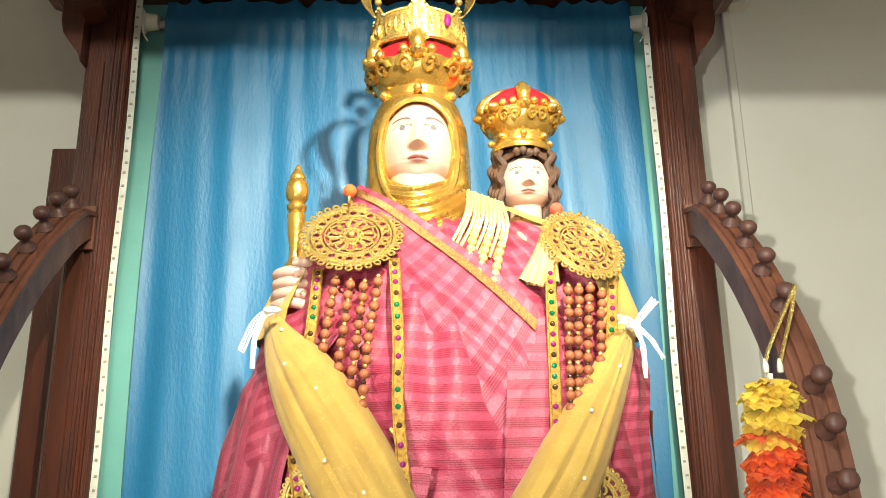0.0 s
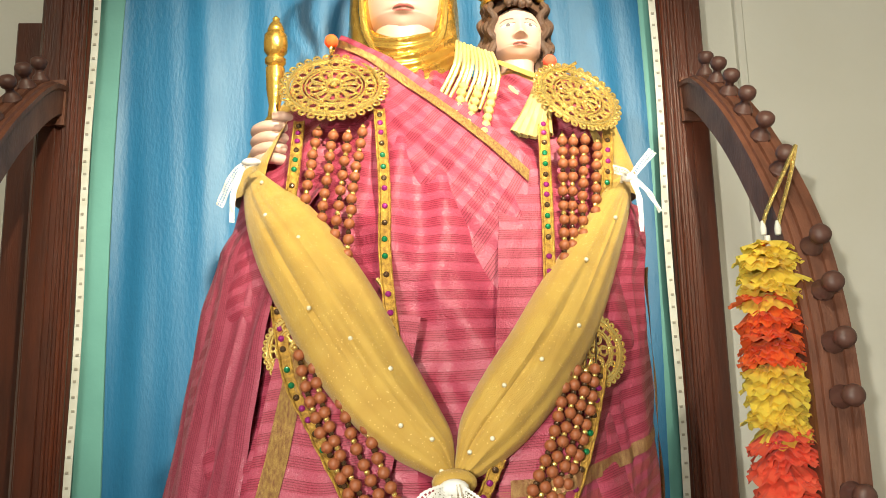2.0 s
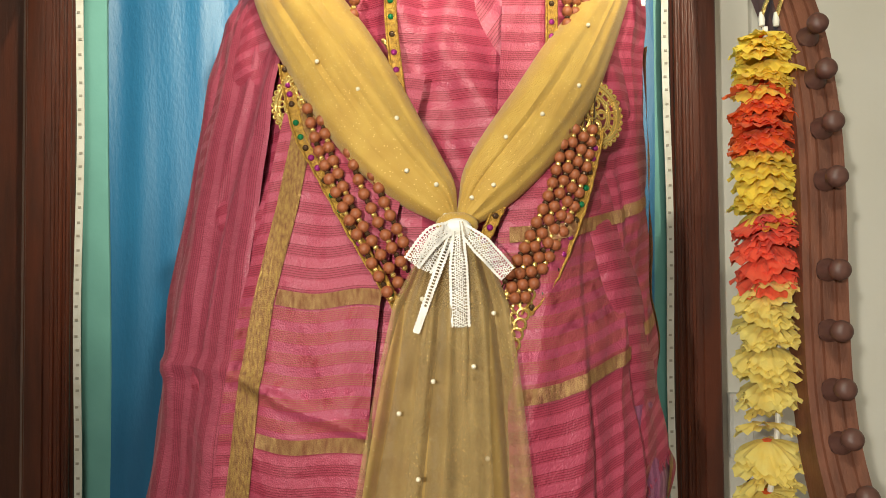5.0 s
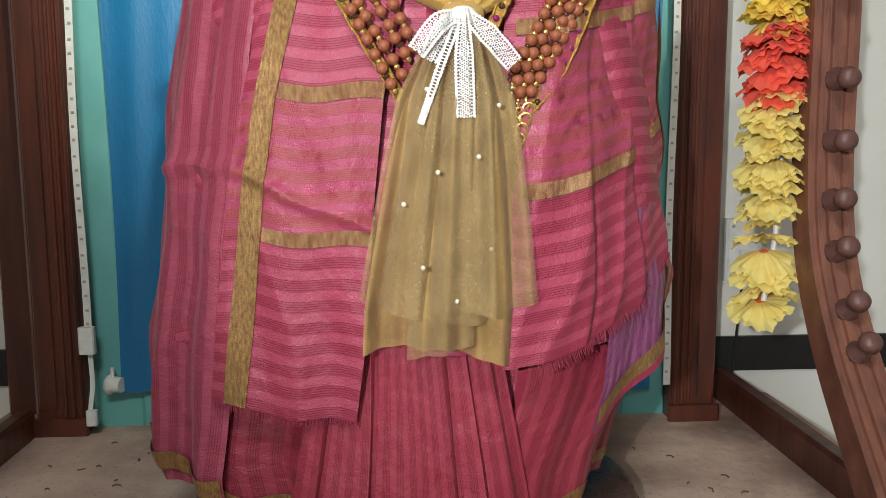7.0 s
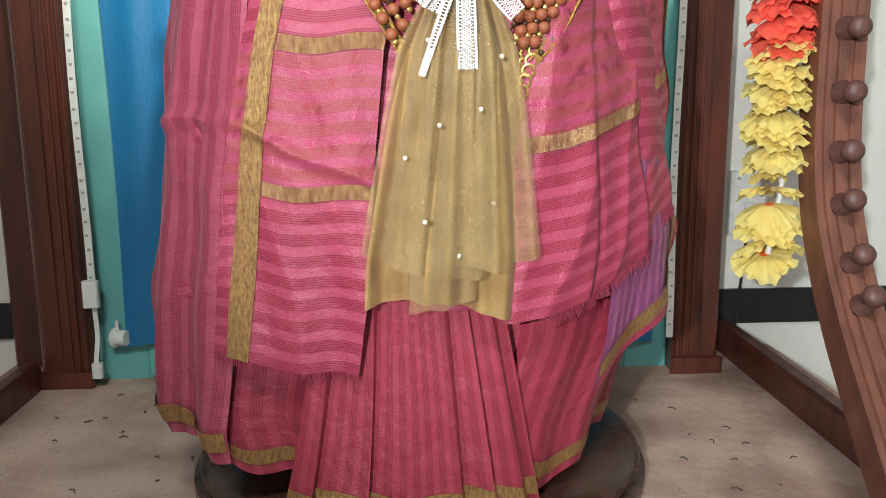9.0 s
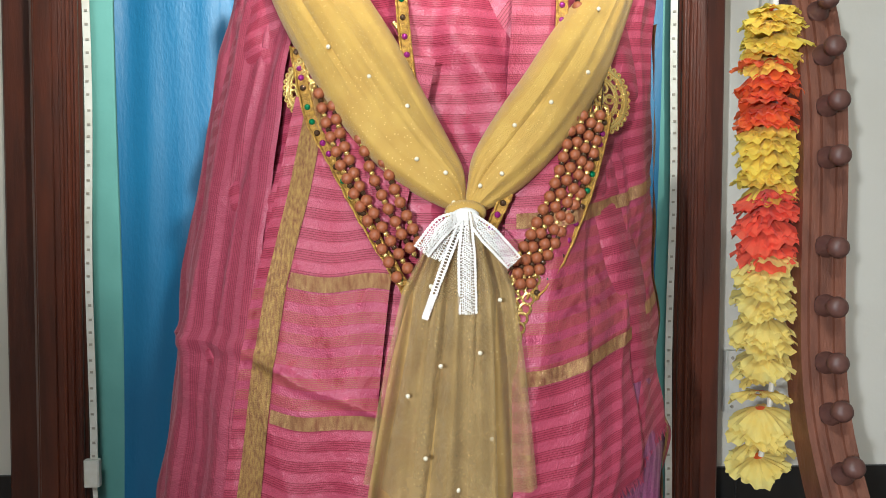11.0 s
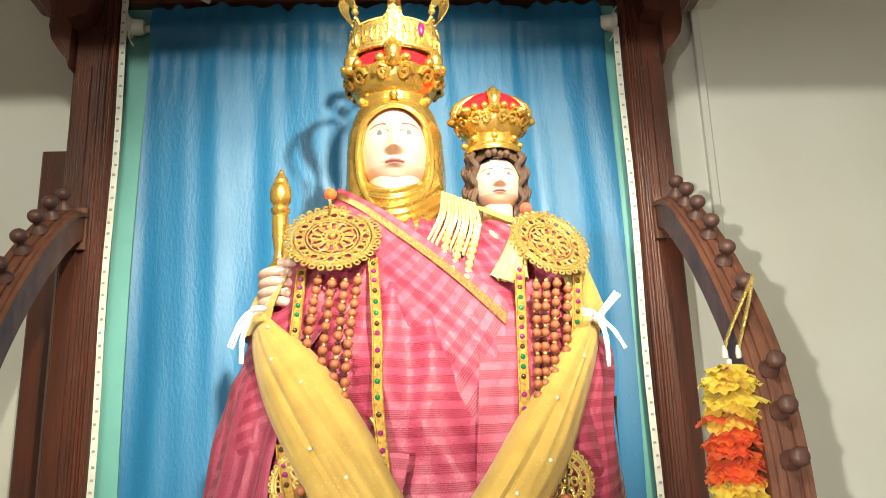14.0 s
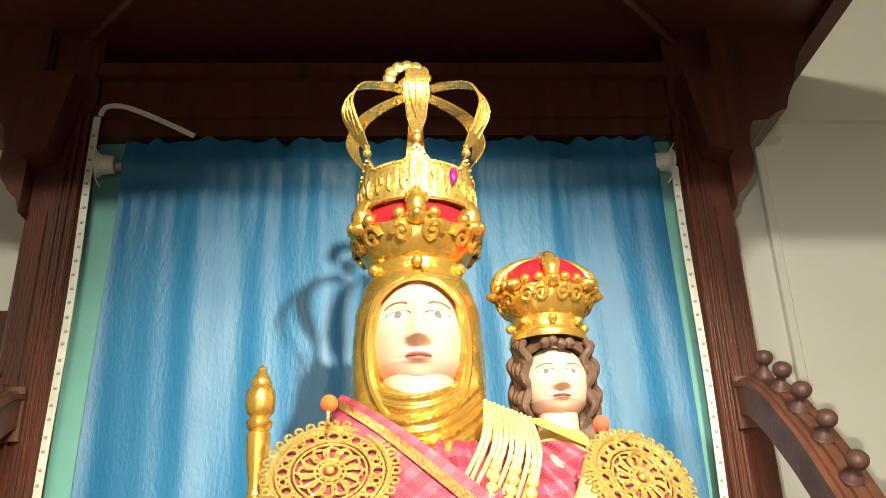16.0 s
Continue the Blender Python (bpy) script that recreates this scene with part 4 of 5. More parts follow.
part("bodice_drape", Builder().grid(bodice_point, 200, 150, M_SARI_H, lambda u, w: (u * 0.9, w * 1.20 - 0.10 * u + 0.012 * math.sin(u * 14))), sari, "bright pink silk with cross lines")


def shoulder_point(u, w):
    """The cloth from the far shoulder across the chest, edged in gold."""
    t = w
    top = Vector((-0.035 + 0.325 * t, 0, 1.722 - 0.27 * t + 0.02 * math.sin(math.pi * t)))
    low = Vector((-0.115 + 0.36 * t, 0, 1.64 - 0.46 * t))
    q = top.lerp(low, u)
    ease = (1 - u) ** 0.8 * (1 - 0.5 * t)
    pleat = 0.005 * math.sin(u * 26 + 3 * t) * math.sin(math.pi * u)
    y = body_front(q.x, min(q.z, 1.69), 0.0) - 0.010 + 0.034 * u ** 3 - 0.020 * ease - pleat
    return (q.x, y - 0.03 * max(0.0, min(1.0, (q.z - 1.60) / 0.06)) * ease, q.z)


part("shoulder_fold", Builder().grid(shoulder_point, 40, 60, M_SARI_H, lambda u, w: (u * 0.2, 0.5 - w * 0.4 - 0.08 * u)), sari, "pleated pink silk over the shoulder")
part("neck_border", Builder().grid(lambda u, w: Vector(shoulder_point(0.10 + 0.085 * u, w)) + Vector((0, -0.003, 0.004)), 6, 50, M_ZARI), sari, "narrow gold neck border")


def left_point(u, w):
    d = -105 + 72 * u
    z = 0.17 + w * 1.24
    lowz = (1 - w) ** 2 * (0.022 + 0.020 * math.sin(u * 3.0 + 0.5) + 0.008 * math.sin(u * 19))
    fold = 0.014 * math.sin(u * 21 + 1.5 * math.sin(3 * z)) * (0.5 + 0.5 * (1 - w)) + 0.008 * noise.noise(Vector((u * 5, z * 9, 5))) + 0.010 * math.exp(-((z - 0.70 - 0.03 * u) / 0.012) ** 2)
    fold += 0.012 * (1 - abs(2 * noise.noise(Vector((u * 6, z * 2.4, 31))))) - 0.006
    p = body_point(d, z, 0.004 + fold * 0.8)
    p.z += lowz
    if w > 0.93:
        p.x += (w - 0.93) * 0.5
    return p


part("side_drape", Builder().grid(left_point, 130, 110, M_SARI_S, lambda u, w: (u * 0.40, w * 1.2)), sari, "dusty pink silk side fall with long lines")
part("side_border", Builder().grid(lambda u, w: Vector(left_point(u, 0.018 + 0.026 * w)) + Vector((-0.003, -0.004, 0)), 130, 4, M_ZARI), sari, "gold zari hem border")


def pallu_point(u, w):
    """Hanging end panel of the sari, with a cut fringed end."""
    z = 0.375 + 0.80 * w
    x0 = float(np.interp(z, [0.37, 0.70, 0.83, 0.974, 1.175], [-0.243, -0.202, -0.179, -0.142, -0.105]))
    x1 = float(np.interp(z, [0.37, 0.49, 0.70, 0.83, 1.175], [-0.018, 0.0, 0.016, 0.03, 0.10]))
    x = x0 + (x1 - x0) * u
    f = 0.004 * math.sin(x * 60 + 4 * z) + 0.006 * noise.noise(Vector((x * 8, z * 6, 9)))
    f += 0.010 * math.exp(-((z - 0.705 + 0.08 * (u - 0.3)) / 0.010) ** 2)
    f += 0.008 * (1 - abs(2 * noise.noise(Vector((x * 9 + z * 2, z * 4, 21))))) - 0.004
    y = body_front(x, z, 0.016) - f - 0.012
    return (x, y, z - 0.025 * u * (1 - w) ** 3 + 0.004 * math.sin(9 * u))


part("end_panel", Builder().grid(pallu_point, 70, 160, M_SARI_H, lambda u, w: (u * 0.24, w * 0.8), pick=lambda u, w: M_SARI_Z if 0.32 < w < 0.58 else M_SARI_H), sari, "lilac pink end panel with metallic cross bands")
part("panel_border", Builder().grid(lambda u, w: Vector(pallu_point(0.10 + 0.16 * u, w)) + Vector((0, -0.003, 0)), 8, 160, M_ZARI), sari, "gold zari border strip")
# Brown metallic weave; its bright glints are put in as a gold second colour.
M_BROWNZARI = material("brown_zari_glints", (0.22, 0.075, 0.04), 0.36, 0.45, (0.48, 0.30, 0.12), 90, 6, 0.25, 0.6, 900, stretch=(1.6, 1, 0.5))
for w0, w1 in ((0.567, 0.595), (0.312, 0.338)):
    part("cross_band", Builder().grid(lambda u, w: Vector(pallu_point(0.27 + 0.73 * u, w0 + (w1 - w0) * w)) + Vector((0, -0.003, 0)), 60, 3, M_BROWNZARI), sari, "brown and gold zari cross band, glints put into its colour")
fr = Builder()
for i in range(90):
    p = Vector(pallu_point(i / 89, 0.0))
    fr.band([p, p + Vector((rng.uniform(-0.002, 0.002), -0.001, -rng.uniform(0.006, 0.014)))], 0.0012, M_SARI_H, 0.0004, sub=1)
tagged(part("fringe", fr, sari, "short pink thread fringe"), kind="stuff")


def right_point(u, w):
    foot = float(np.interp(u, [0, 0.12, 0.41, 0.425, 0.52, 0.64, 0.85, 1.0], [0.435, 0.447, 0.512, 0.526, 0.556, 0.585, 0.62, 0.64]))
    z = foot + (1.40 - foot) * w
    d = 12 + 92 * u
    fold = 0.008 * math.sin(u * 13 + 0.8 * math.sin(4 * z)) * (1.1 - 0.6 * w) + 0.008 * noise.noise(Vector((u * 5, z * 8, 15)))
    fold += 0.010 * (1 - abs(2 * noise.noise(Vector((u * 7 - z * 2, z * 1.5, 11))))) - 0.005
    fold += 0.020 * (1 - w) ** 1.5 * (1 / (1 + math.exp((u - 0.415) * 160)) + 1 / (1 + math.exp((u - 0.19 - 0.05 * w) * 160)) - 1.0)
    p = body_point(d, max(0.3, z), 0.012 + fold)
    scal = 0.5 + 0.5 * math.sin(z * 24 + 1.0 + 1.5 * math.sin(9 * z))
    p.x += u ** 3 * 0.026 * scal
    p.y -= 0.012 * (1 - w) ** 2
    return p


part("side_drape", Builder().grid(right_point, 180, 110, M_SARI_H, lambda u, w: (u * 0.55, w * 0.93), pick=lambda u, w: M_SARI_Z if 0.27 < w < 0.51 else M_SARI_H), sari, "pink silk side fall with cross lines")
part("side_border", Builder().grid(lambda u, w: Vector(right_point(0.66 + 0.045 * u, 0.004 + w * 0.85)) + Vector((0.006, -0.006, 0)), 8, 160, M_ZARI), sari, "narrow gold edging")
part("cross_band", Builder().grid(lambda u, w: Vector(right_point(0.02 + 0.60 * u, 0.255 + 0.024 * w)) + Vector((0.001, -0.004, 0)), 120, 4, M_BROWNZARI), sari, "brown and gold zari cross band, glints put into its colour")
part("cross_band", Builder().grid(lambda u, w: Vector(right_point(0.02 + 0.62 * u, 0.50 + 0.024 * w)) + Vector((0.001, -0.004, 0)), 120, 4, M_BROWNZARI), sari, "brown and gold zari cross band, glints put into its colour")
fr = Builder()
for i in range(170):
    p = right_point(0.06 + 0.60 * i / 169, 0.0)
    fr.band([p, p + Vector((rng.uniform(0.001, 0.006), -0.001, -rng.uniform(0.008, 0.018)))], 0.0012, M_SARI_H, 0.0004, sub=1)
tagged(part("fringe", fr, sari, "short pink thread fringe"), kind="stuff")


def flare_point(u, w):
    """Loose lower corner of the cloth, its reverse showing, swinging up and out from the pleats."""
    d = 38 + 56 * u
    foot = float(np.interp(d, [38, 43, 55, 65, 75, 82, 94], [0.30, 0.325, 0.37, 0.41, 0.455, 0.51, 0.57]))
    z = foot + (0.66 - foot) * w
    p = body_point(d, max(0.22, z), 0.004 + 0.010 * math.sin(u * 14 + 2) * (1 - w) ** 2 + 0.012 * (1 - w) ** 3)
    p.z = z
    return p


part("lower_fall", Builder().grid(flare_point, 100, 40, M_SARI_L, lambda u, w: (u * 0.5, w * 0.30)), sari, "lilac reverse of the loose lower corner")


def rim_point(u, lo, hi, w):
    p, q = flare_point(u, 0.0), flare_point(u, 1.0)
    return p.lerp(flare_point(u, 0.3), (lo + (hi - lo) * w) / max(0.03, 0.3 * (q.z - p.z))) + Vector((0.003, -0.005, 0))


part("lower_hem", Builder().grid(lambda u, w: rim_point(u, 0.0, 0.014, w), 100, 2, M_SARI_H, lambda u, w: (u * 0.5, w * 0.01)), sari, "pink hem edge")
part("lower_border", Builder().grid(lambda u, w: rim_point(u, 0.014, 0.046, w), 100, 3, M_ZARI), sari, "gold zari hem border")

# ---- mustard sash ----
sash = thing("sash", "mustard yellow sequinned tulle sash tied in lace bows", "sash", (0.14, 1.43, 0.94))
SWAG_L_UP = [(-0.172, 1.452), (-0.131, 1.414), (-0.072, 1.366), (-0.010, 1.286), (0.042, 1.202), (0.085, 1.118), (0.118, 1.055), (0.141, 1.005), (0.143, 0.955)]
SWAG_L_LO = [(-0.203, 1.438), (-0.188, 1.36), (-0.156, 1.270), (-0.100, 1.165), (-0.045, 1.078), (0.010, 1.014), (0.060, 0.975), (0.105, 0.952), (0.135, 0.940)]
SWAG_R_UP = [(0.462, 1.44), (0.427, 1.413), (0.353, 1.317), (0.289, 1.235), (0.239, 1.160), (0.190, 1.091), (0.155, 1.030), (0.146, 0.985), (0.142, 0.955)]
SWAG_R_LO = [(0.480, 1.42), (0.470, 1.38), (0.425, 1.267), (0.370, 1.147), (0.305, 1.055), (0.247, 0.995), (0.200, 0.960), (0.170, 0.945), (0.148, 0.940)]


def swag(up, lo, seed):
    a, b = smooth([(x, 0, z) for x, z in up], 6), smooth([(x, 0, z) for x, z in lo], 6)
    n = len(a) - 1

    def fn(u, w):
        i = min(n, round(w * n))
        t = 2 * math.pi * u
        s = 0.5 - 0.5 * math.cos(t)
        q = a[i].lerp(b[i], s)
        wide = (a[i] - b[i]).length
        puff = math.sin(t) * wide * (0.34 if math.sin(t) > 0 else 0.12)
        crease = 0.032 * wide * (1 - abs(2 * noise.noise(Vector((s * 9, w * 1.5, seed + 9))))) + 0.022 * wide * math.sin(s * 13 + 2.5 * w + seed) + 0.012 * wide * math.sin(s * 31 + 5 * w + 2 * seed) + 0.03 * wide * noise.noise(Vector((s * 6, w * 5, seed)))
        y = body_front(q.x, q.z, 0.012) - 0.012 - puff - crease * max(0.0, math.sin(t))
        return (q.x, y, q.z)
    return Builder().grid(fn, 90, n, M_TULLE, wrap=True)


part("swag", swag(SWAG_L_UP, SWAG_L_LO, 1.0), sash, "puffed mustard tulle swag")
part("swag", swag(SWAG_R_UP, SWAG_R_LO, 4.0), sash, "puffed mustard tulle swag")


def tail_point(u, w, lift, cut, seed):
    z = 0.945 - w * (0.945 - cut - 0.02 * math.sin(4.2 * u + seed))
    half = float(np.interp(z, [0.45, 0.53, 0.62, 0.72, 0.83, 0.90, 0.945], [0.132, 0.130, 0.117, 0.102, 0.082, 0.050, 0.016]))
    x = 0.139 - 0.012 * w + (2 * u - 1) * half
    f = 0.015 * min(1, w * 2) * math.sin(u * 17 + seed + 1.5 * w) + 0.006 * math.sin(u * 41 + seed * 3)
    y = body_front(x, z, 0.02) - lift - f - 0.02 * math.sin(math.pi * u)
    return (x, y, z)


part("tail", Builder().grid(lambda u, w: tail_point(u, w, 0.018, 0.455, 0.4), 110, 60, M_TAIL), sash, "hanging mustard tulle tail")
part("tail", Builder().grid(lambda u, w: tail_point(u - 0.03, w, 0.034, 0.532, 2.6), 110, 60, M_TULLE_THIN), sash, "sheer upper layer of tulle")
part("tail", Builder().grid(lambda u, w: tail_point(0.24 + 0.36 * u, w, 0.046, 0.462, 5.1), 70, 60, M_TULLE_THIN), sash, "narrow sheer fold of tulle")
part("tail", Builder().grid(lambda u, w: tail_point(0.55 + 0.17 * u, w, 0.056, 0.545, 1.3), 50, 60, M_TULLE_THIN), sash, "narrow sheer fold of tulle")
part("gather", Builder().ball((0.141, 1.415, 0.943), 0.024, M_TULLE, 16, (1.3, 0.8, 0.8)), sash)


def shoulder_cape(side):
    def fn(u, w):
        z = 1.42 + w * 0.27
        d = side * (50 + 68 * u) if side < 0 else 44 + 74 * u
        p = body_point(d, z, 0.012 + 0.005 * math.sin(u * 18 + 5 * w))
        return p
    return Builder().grid(fn, 50, 40, M_TULLE)


part("shoulder_wrap", shoulder_cape(-1), sash, "mustard tulle wrapped over the shoulder")
part("shoulder_wrap", shoulder_cape(1), sash, "mustard tulle wrapped over the shoulder")
pearl = Builder().ball((0, 0, 0), 0.0036, M_PEARL, 10).data("pearl")
up, lo = smooth([(x, 0, z) for x, z in SWAG_L_UP], 6), smooth([(x, 0, z) for x, z in SWAG_L_LO], 6)
up2, lo2 = smooth([(x, 0, z) for x, z in SWAG_R_UP], 6), smooth([(x, 0, z) for x, z in SWAG_R_LO], 6)
for a, b in ((up, lo), (up2, lo2)):
    for k in range(9):
        i, s = 4 + 5 * k, 0.25 + 0.5 * ((k * 0.618) % 1)
        q = a[min(i, 46)].lerp(b[min(i, 46)], s)
        wide = (a[min(i, 46)] - b[min(i, 46)]).length
        placed("pearl", pearl, sash, (q.x, body_front(q.x, q.z, 0.012) - 0.014 - wide * 0.34 * math.sqrt(1 - (2 * s - 1) ** 2) - 0.002, q.z))
for u, w in ((0.2, 0.25), (0.35, 0.5), (0.3, 0.8), (0.62, 0.45), (0.7, 0.75), (0.5, 0.9), (0.82, 0.3), (0.15, 0.62)):
    x, y, z = tail_point(u, w, 0.050, 0.525, 2.6)
    placed("pearl", pearl, sash, (x, y - 0.004, z))


# ---- white lace bows ----
def lace(b, pts, width, out=(0, -1, 0)):
    """A ribbon of openwork lace: a row of eyelets along each edge and small flowers of holes between."""
    p = smooth(pts, 24)
    ws = [float(q) for q in np.interp(np.linspace(0, len(width) - 1, len(p)), range(len(width)), width)]
    o, m, run = Vector(out), len(p) - 1, [0.0]
    for i in range(m):
        run.append(run[-1] + (p[i + 1] - p[i]).length)
    side = [(p[min(i + 1, m)] - p[max(i - 1, 0)]).cross(o).normalized() for i in range(m + 1)]
    rows = max(8, int(run[-1] / 0.0009))

    def at(w):
        i = min(m - 1, int(np.searchsorted(run, w * run[-1], side="right")) - 1)
        t = (w * run[-1] - run[i]) / max(1e-6, run[i + 1] - run[i])
        return p[i].lerp(p[i + 1], t), side[i].lerp(side[i + 1], t), ws[i] + (ws[i + 1] - ws[i]) * t

    def fn(u, w):
        q, s, wide = at(w)
        ripple = 0.0016 * math.sin(w * run[-1] * 190 + 3 * u) + 0.10 * wide * (1 - (2 * u - 1) ** 2)
        scallop = 0.0012 * abs(math.sin(w * run[-1] * 620)) if abs(2 * u - 1) > 0.97 else 0.0
        return q + s * (2 * u - 1) * (wide / 2 + scallop) + o * ripple

    def pick(u, w):
        wide, along = at(w)[2], w * run[-1]
        across = (u - 0.5) * wide
        edge = wide / 2 - abs(across)
        if edge < 0.0022 or wide < 0.009:
            return M_LACE
        if edge < 0.0062:
            return None if math.hypot((along % 0.0046) - 0.0023, edge - 0.0041) < 0.00155 else M_LACE
        lane = round(across / 0.0030)
        shift = 0.0017 * (lane % 2)
        r = math.hypot(((along + shift) % 0.0034) - 0.0017, across - lane * 0.0030)
        return None if r < 0.00105 + 0.0003 * math.sin(along * 700 + lane * 2) else M_LACE
    return b.grid(fn, 30, rows, M_LACE, pick=pick)


bow = thing("lace_bow", "white openwork cotton lace bow tied round the sash", "bow", (0.141, 1.39, 0.94))
part("knot", Builder().ball((0.139, 1.385, 0.938), 0.017, M_LACE, 14, (1.2, 0.8, 0.75)), bow)
part("loop", lace(Builder(), [(0.135, 1.380, 0.938), (0.105, 1.365, 0.925), (0.075, 1.372, 0.888)], [0.014, 0.027, 0.025]), bow)
part("loop", lace(Builder(), [(0.143, 1.380, 0.938), (0.170, 1.362, 0.912), (0.208, 1.372, 0.872)], [0.014, 0.027, 0.025]), bow)
part("loop_back", lace(Builder(), [(0.135, 1.386, 0.940), (0.110, 1.382, 0.915), (0.092, 1.384, 0.878)], [0.016, 0.028, 0.022]), bow)
part("ribbon_end", lace(Builder(), [(0.140, 1.375, 0.930), (0.139, 1.362, 0.880), (0.141, 1.362, 0.800)], [0.014, 0.025, 0.026]), bow)
part("ribbon_end", lace(Builder(), [(0.132, 1.375, 0.930), (0.108, 1.368, 0.870), (0.080, 1.368, 0.792)], [0.010, 0.010, 0.008]), bow)
tie = thing("lace_tie", "white lace ribbon tied at the statue's shoulder", "bow", (0.46, 1.63, 1.42))
part("knot", Builder().ball((0.462, 1.622, 1.425), 0.010, M_LACE, 12, (1.5, 1, 0.8)), tie)
part("ribbon_end", lace(Builder(), [(0.466, 1.618, 1.426), (0.482, 1.612, 1.446), (0.504, 1.615, 1.470)], [0.009, 0.012, 0.014]), tie)
part("ribbon_end", lace(Builder(), [(0.468, 1.618, 1.422), (0.490, 1.612, 1.398), (0.512, 1.62, 1.364)], [0.007, 0.007, 0.005]), tie)
part("ribbon_end", lace(Builder(), [(0.466, 1.618, 1.420), (0.474, 1.610, 1.385), (0.478, 1.62, 1.330)], [0.007, 0.008, 0.006]), tie)
part("band", lace(Builder(), [(0.425, 1.580, 1.428), (0.445, 1.600, 1.430), (0.466, 1.622, 1.426)], [0.014, 0.014, 0.013]), tie)
tie = thing("lace_tie", "white lace ribbon tied at the statue's elbow", "bow", (-0.19, 1.62, 1.45))
part("knot", Builder().ball((-0.176, 1.602, 1.452), 0.010, M_LACE, 12, (1.6, 1, 0.7)), tie)
part("loop", lace(Builder(), [(-0.172, 1.598, 1.452), (-0.205, 1.612, 1.435), (-0.234, 1.635, 1.385)], [0.010, 0.013, 0.012]), tie)
part("ribbon_end", lace(Builder(), [(-0.190, 1.603, 1.444), (-0.204, 1.603, 1.40), (-0.206, 1.605, 1.350)], [0.008, 0.008, 0.006]), tie)

# ---- gilt metal crown ----
crown = thing("metal_crown", "gilt sheet-metal hoop crown set over the carved crown", "crown", (0.082, 1.815, 2.05))
KX, KY = 0.082, 1.815


def crown_band(u, w):
    a = 2 * math.pi * u
    peak = max(0.0, math.cos(6 * a)) ** 2 * 0.030
    r = 0.106 - 0.006 * w + 0.0012 * math.sin(a * 46) * (1 if 0.25 < w < 0.8 else 0)
    z = 2.052 + w * (0.078 + peak)
    return (KX + r * math.sin(a), KY - r * math.cos(a), z)


part("band", Builder().grid(crown_band, 184, 10, M_TIN, wrap=True), crown, "embossed gilt band")
part("band_rim", Builder().tube([(KX + 0.1075 * math.sin(2 * math.pi * i / 40), KY - 0.1075 * math.cos(2 * math.pi * i / 40), 2.056) for i in range(41)], 0.003, M_TIN, 6, 2), crown)
dots = Builder()
for i in range(96):
    p = crown_band(i / 96, 0.93)
    dots.ball((p[0] + (p[0] - KX) * 0.02, p[1] + (p[1] - KY) * 0.02, p[2]), 0.0026, M_TIN, 6)
tagged(part("beading", dots, crown, "fine embossed beading"), kind="stuff")
scroll = Builder()
for i in range(28):
    a0 = 2 * math.pi * i / 28
    pts = []
    for k in range(9):
        t = k / 8 * 1.6 * math.pi
        aa, zz = a0 + 0.055 * math.cos(t) * (1 - 0.06 * k), 2.088 + (0.016 * math.sin(t)) * (1 if i % 2 else -1)
        pts.append((KX + 0.1055 * math.sin(aa), KY - 0.1055 * math.cos(aa), zz))
    scroll.tube(pts, 0.0022, M_TIN, 5, 2)
tagged(part("scrollwork", scroll, crown, "embossed leaf scrolls"), kind="stuff")
for i in range(6):
    a = math.pi / 3 * i
    d, s = Vector((math.sin(a), -math.cos(a), 0)), Vector((math.cos(a), math.sin(a), 0))
    c = Vector((KX, KY, 0))
    pts = [c + d * r + Vector((0, 0, z)) for r, z in ((0.098, 2.175), (0.116, 2.20), (0.136, 2.235), (0.138, 2.265), (0.116, 2.302), (0.07, 2.320), (0.02, 2.326))]
    hoop = Builder().band(pts, [0.010, 0.034, 0.044, 0.040, 0.032, 0.028, 0.026], M_TIN, 0.002, tuple(d), 6, tuple(s))
    for e in (-0.42, 0.42):
        hoop.tube([p + s * e * w + d * 0.003 for p, w in zip(pts[1:], (0.034, 0.044, 0.040, 0.032, 0.028, 0.026))], 0.0015, M_TIN, 5, 5)
    for e in (-0.22, 0.0, 0.22):
        hoop.tube([pts[1] + d * 0.003, pts[2] + s * e * 0.05 + d * 0.004, pts[3] + s * e * 0.06 + d * 0.003], 0.0022, M_TIN, 5, 4)
    part("hoop", hoop, crown, "curved leaf-shaped gilt hoop")
    part("stud", Builder().ball(c + d * 0.101 + Vector((0, 0, 2.168)), 0.0085, M_TIN, 12).ball(c + d * 0.101 + Vector((0, 0, 2.181)), 0.006, M_TIN, 10), crown)
fin = Builder()
for k in range(7):
    t = math.pi * (k / 6)
    fin.ball((KX - 0.016 + 0.034 * math.cos(t), KY + 0.01, 2.368 + 0.028 * math.sin(t)), 0.013, M_TIN, 10, (1, 0.3, 1))
fin.ball((KX - 0.016, KY + 0.01, 2.352), 0.018, M_TIN, 10, (1, 0.4, 1))
part("finial", fin, crown, "flat gilt flower finial")
part("jewel", Builder().ball((0.143, KY - 0.092, 2.10), 0.0095, M_VIOLET, 14, (0.8, 0.5, 1.7)), crown, "magenta glass drop")

# ---- bead ornaments ----
bead_mesh = Builder().lathe([(0.0, -0.0085), (0.003, -0.0083), (0.0074, -0.0052), (0.0092, 0.0), (0.0074, 0.0052), (0.003, 0.0083), (0.0, 0.0085)], 14, M_BEAD).data("bead")
sequins = [Builder().ball((0, 0, 0), 0.0048, m, 8, (1, 0.5, 1)).data("sequin") for m in (M_GREEN, M_DARKBEAD, M_VIOLET, M_DARKBEAD)]


def on_front(x, z, off):
    return Vector((x, body_front(x, z, 0.0) - off, z))


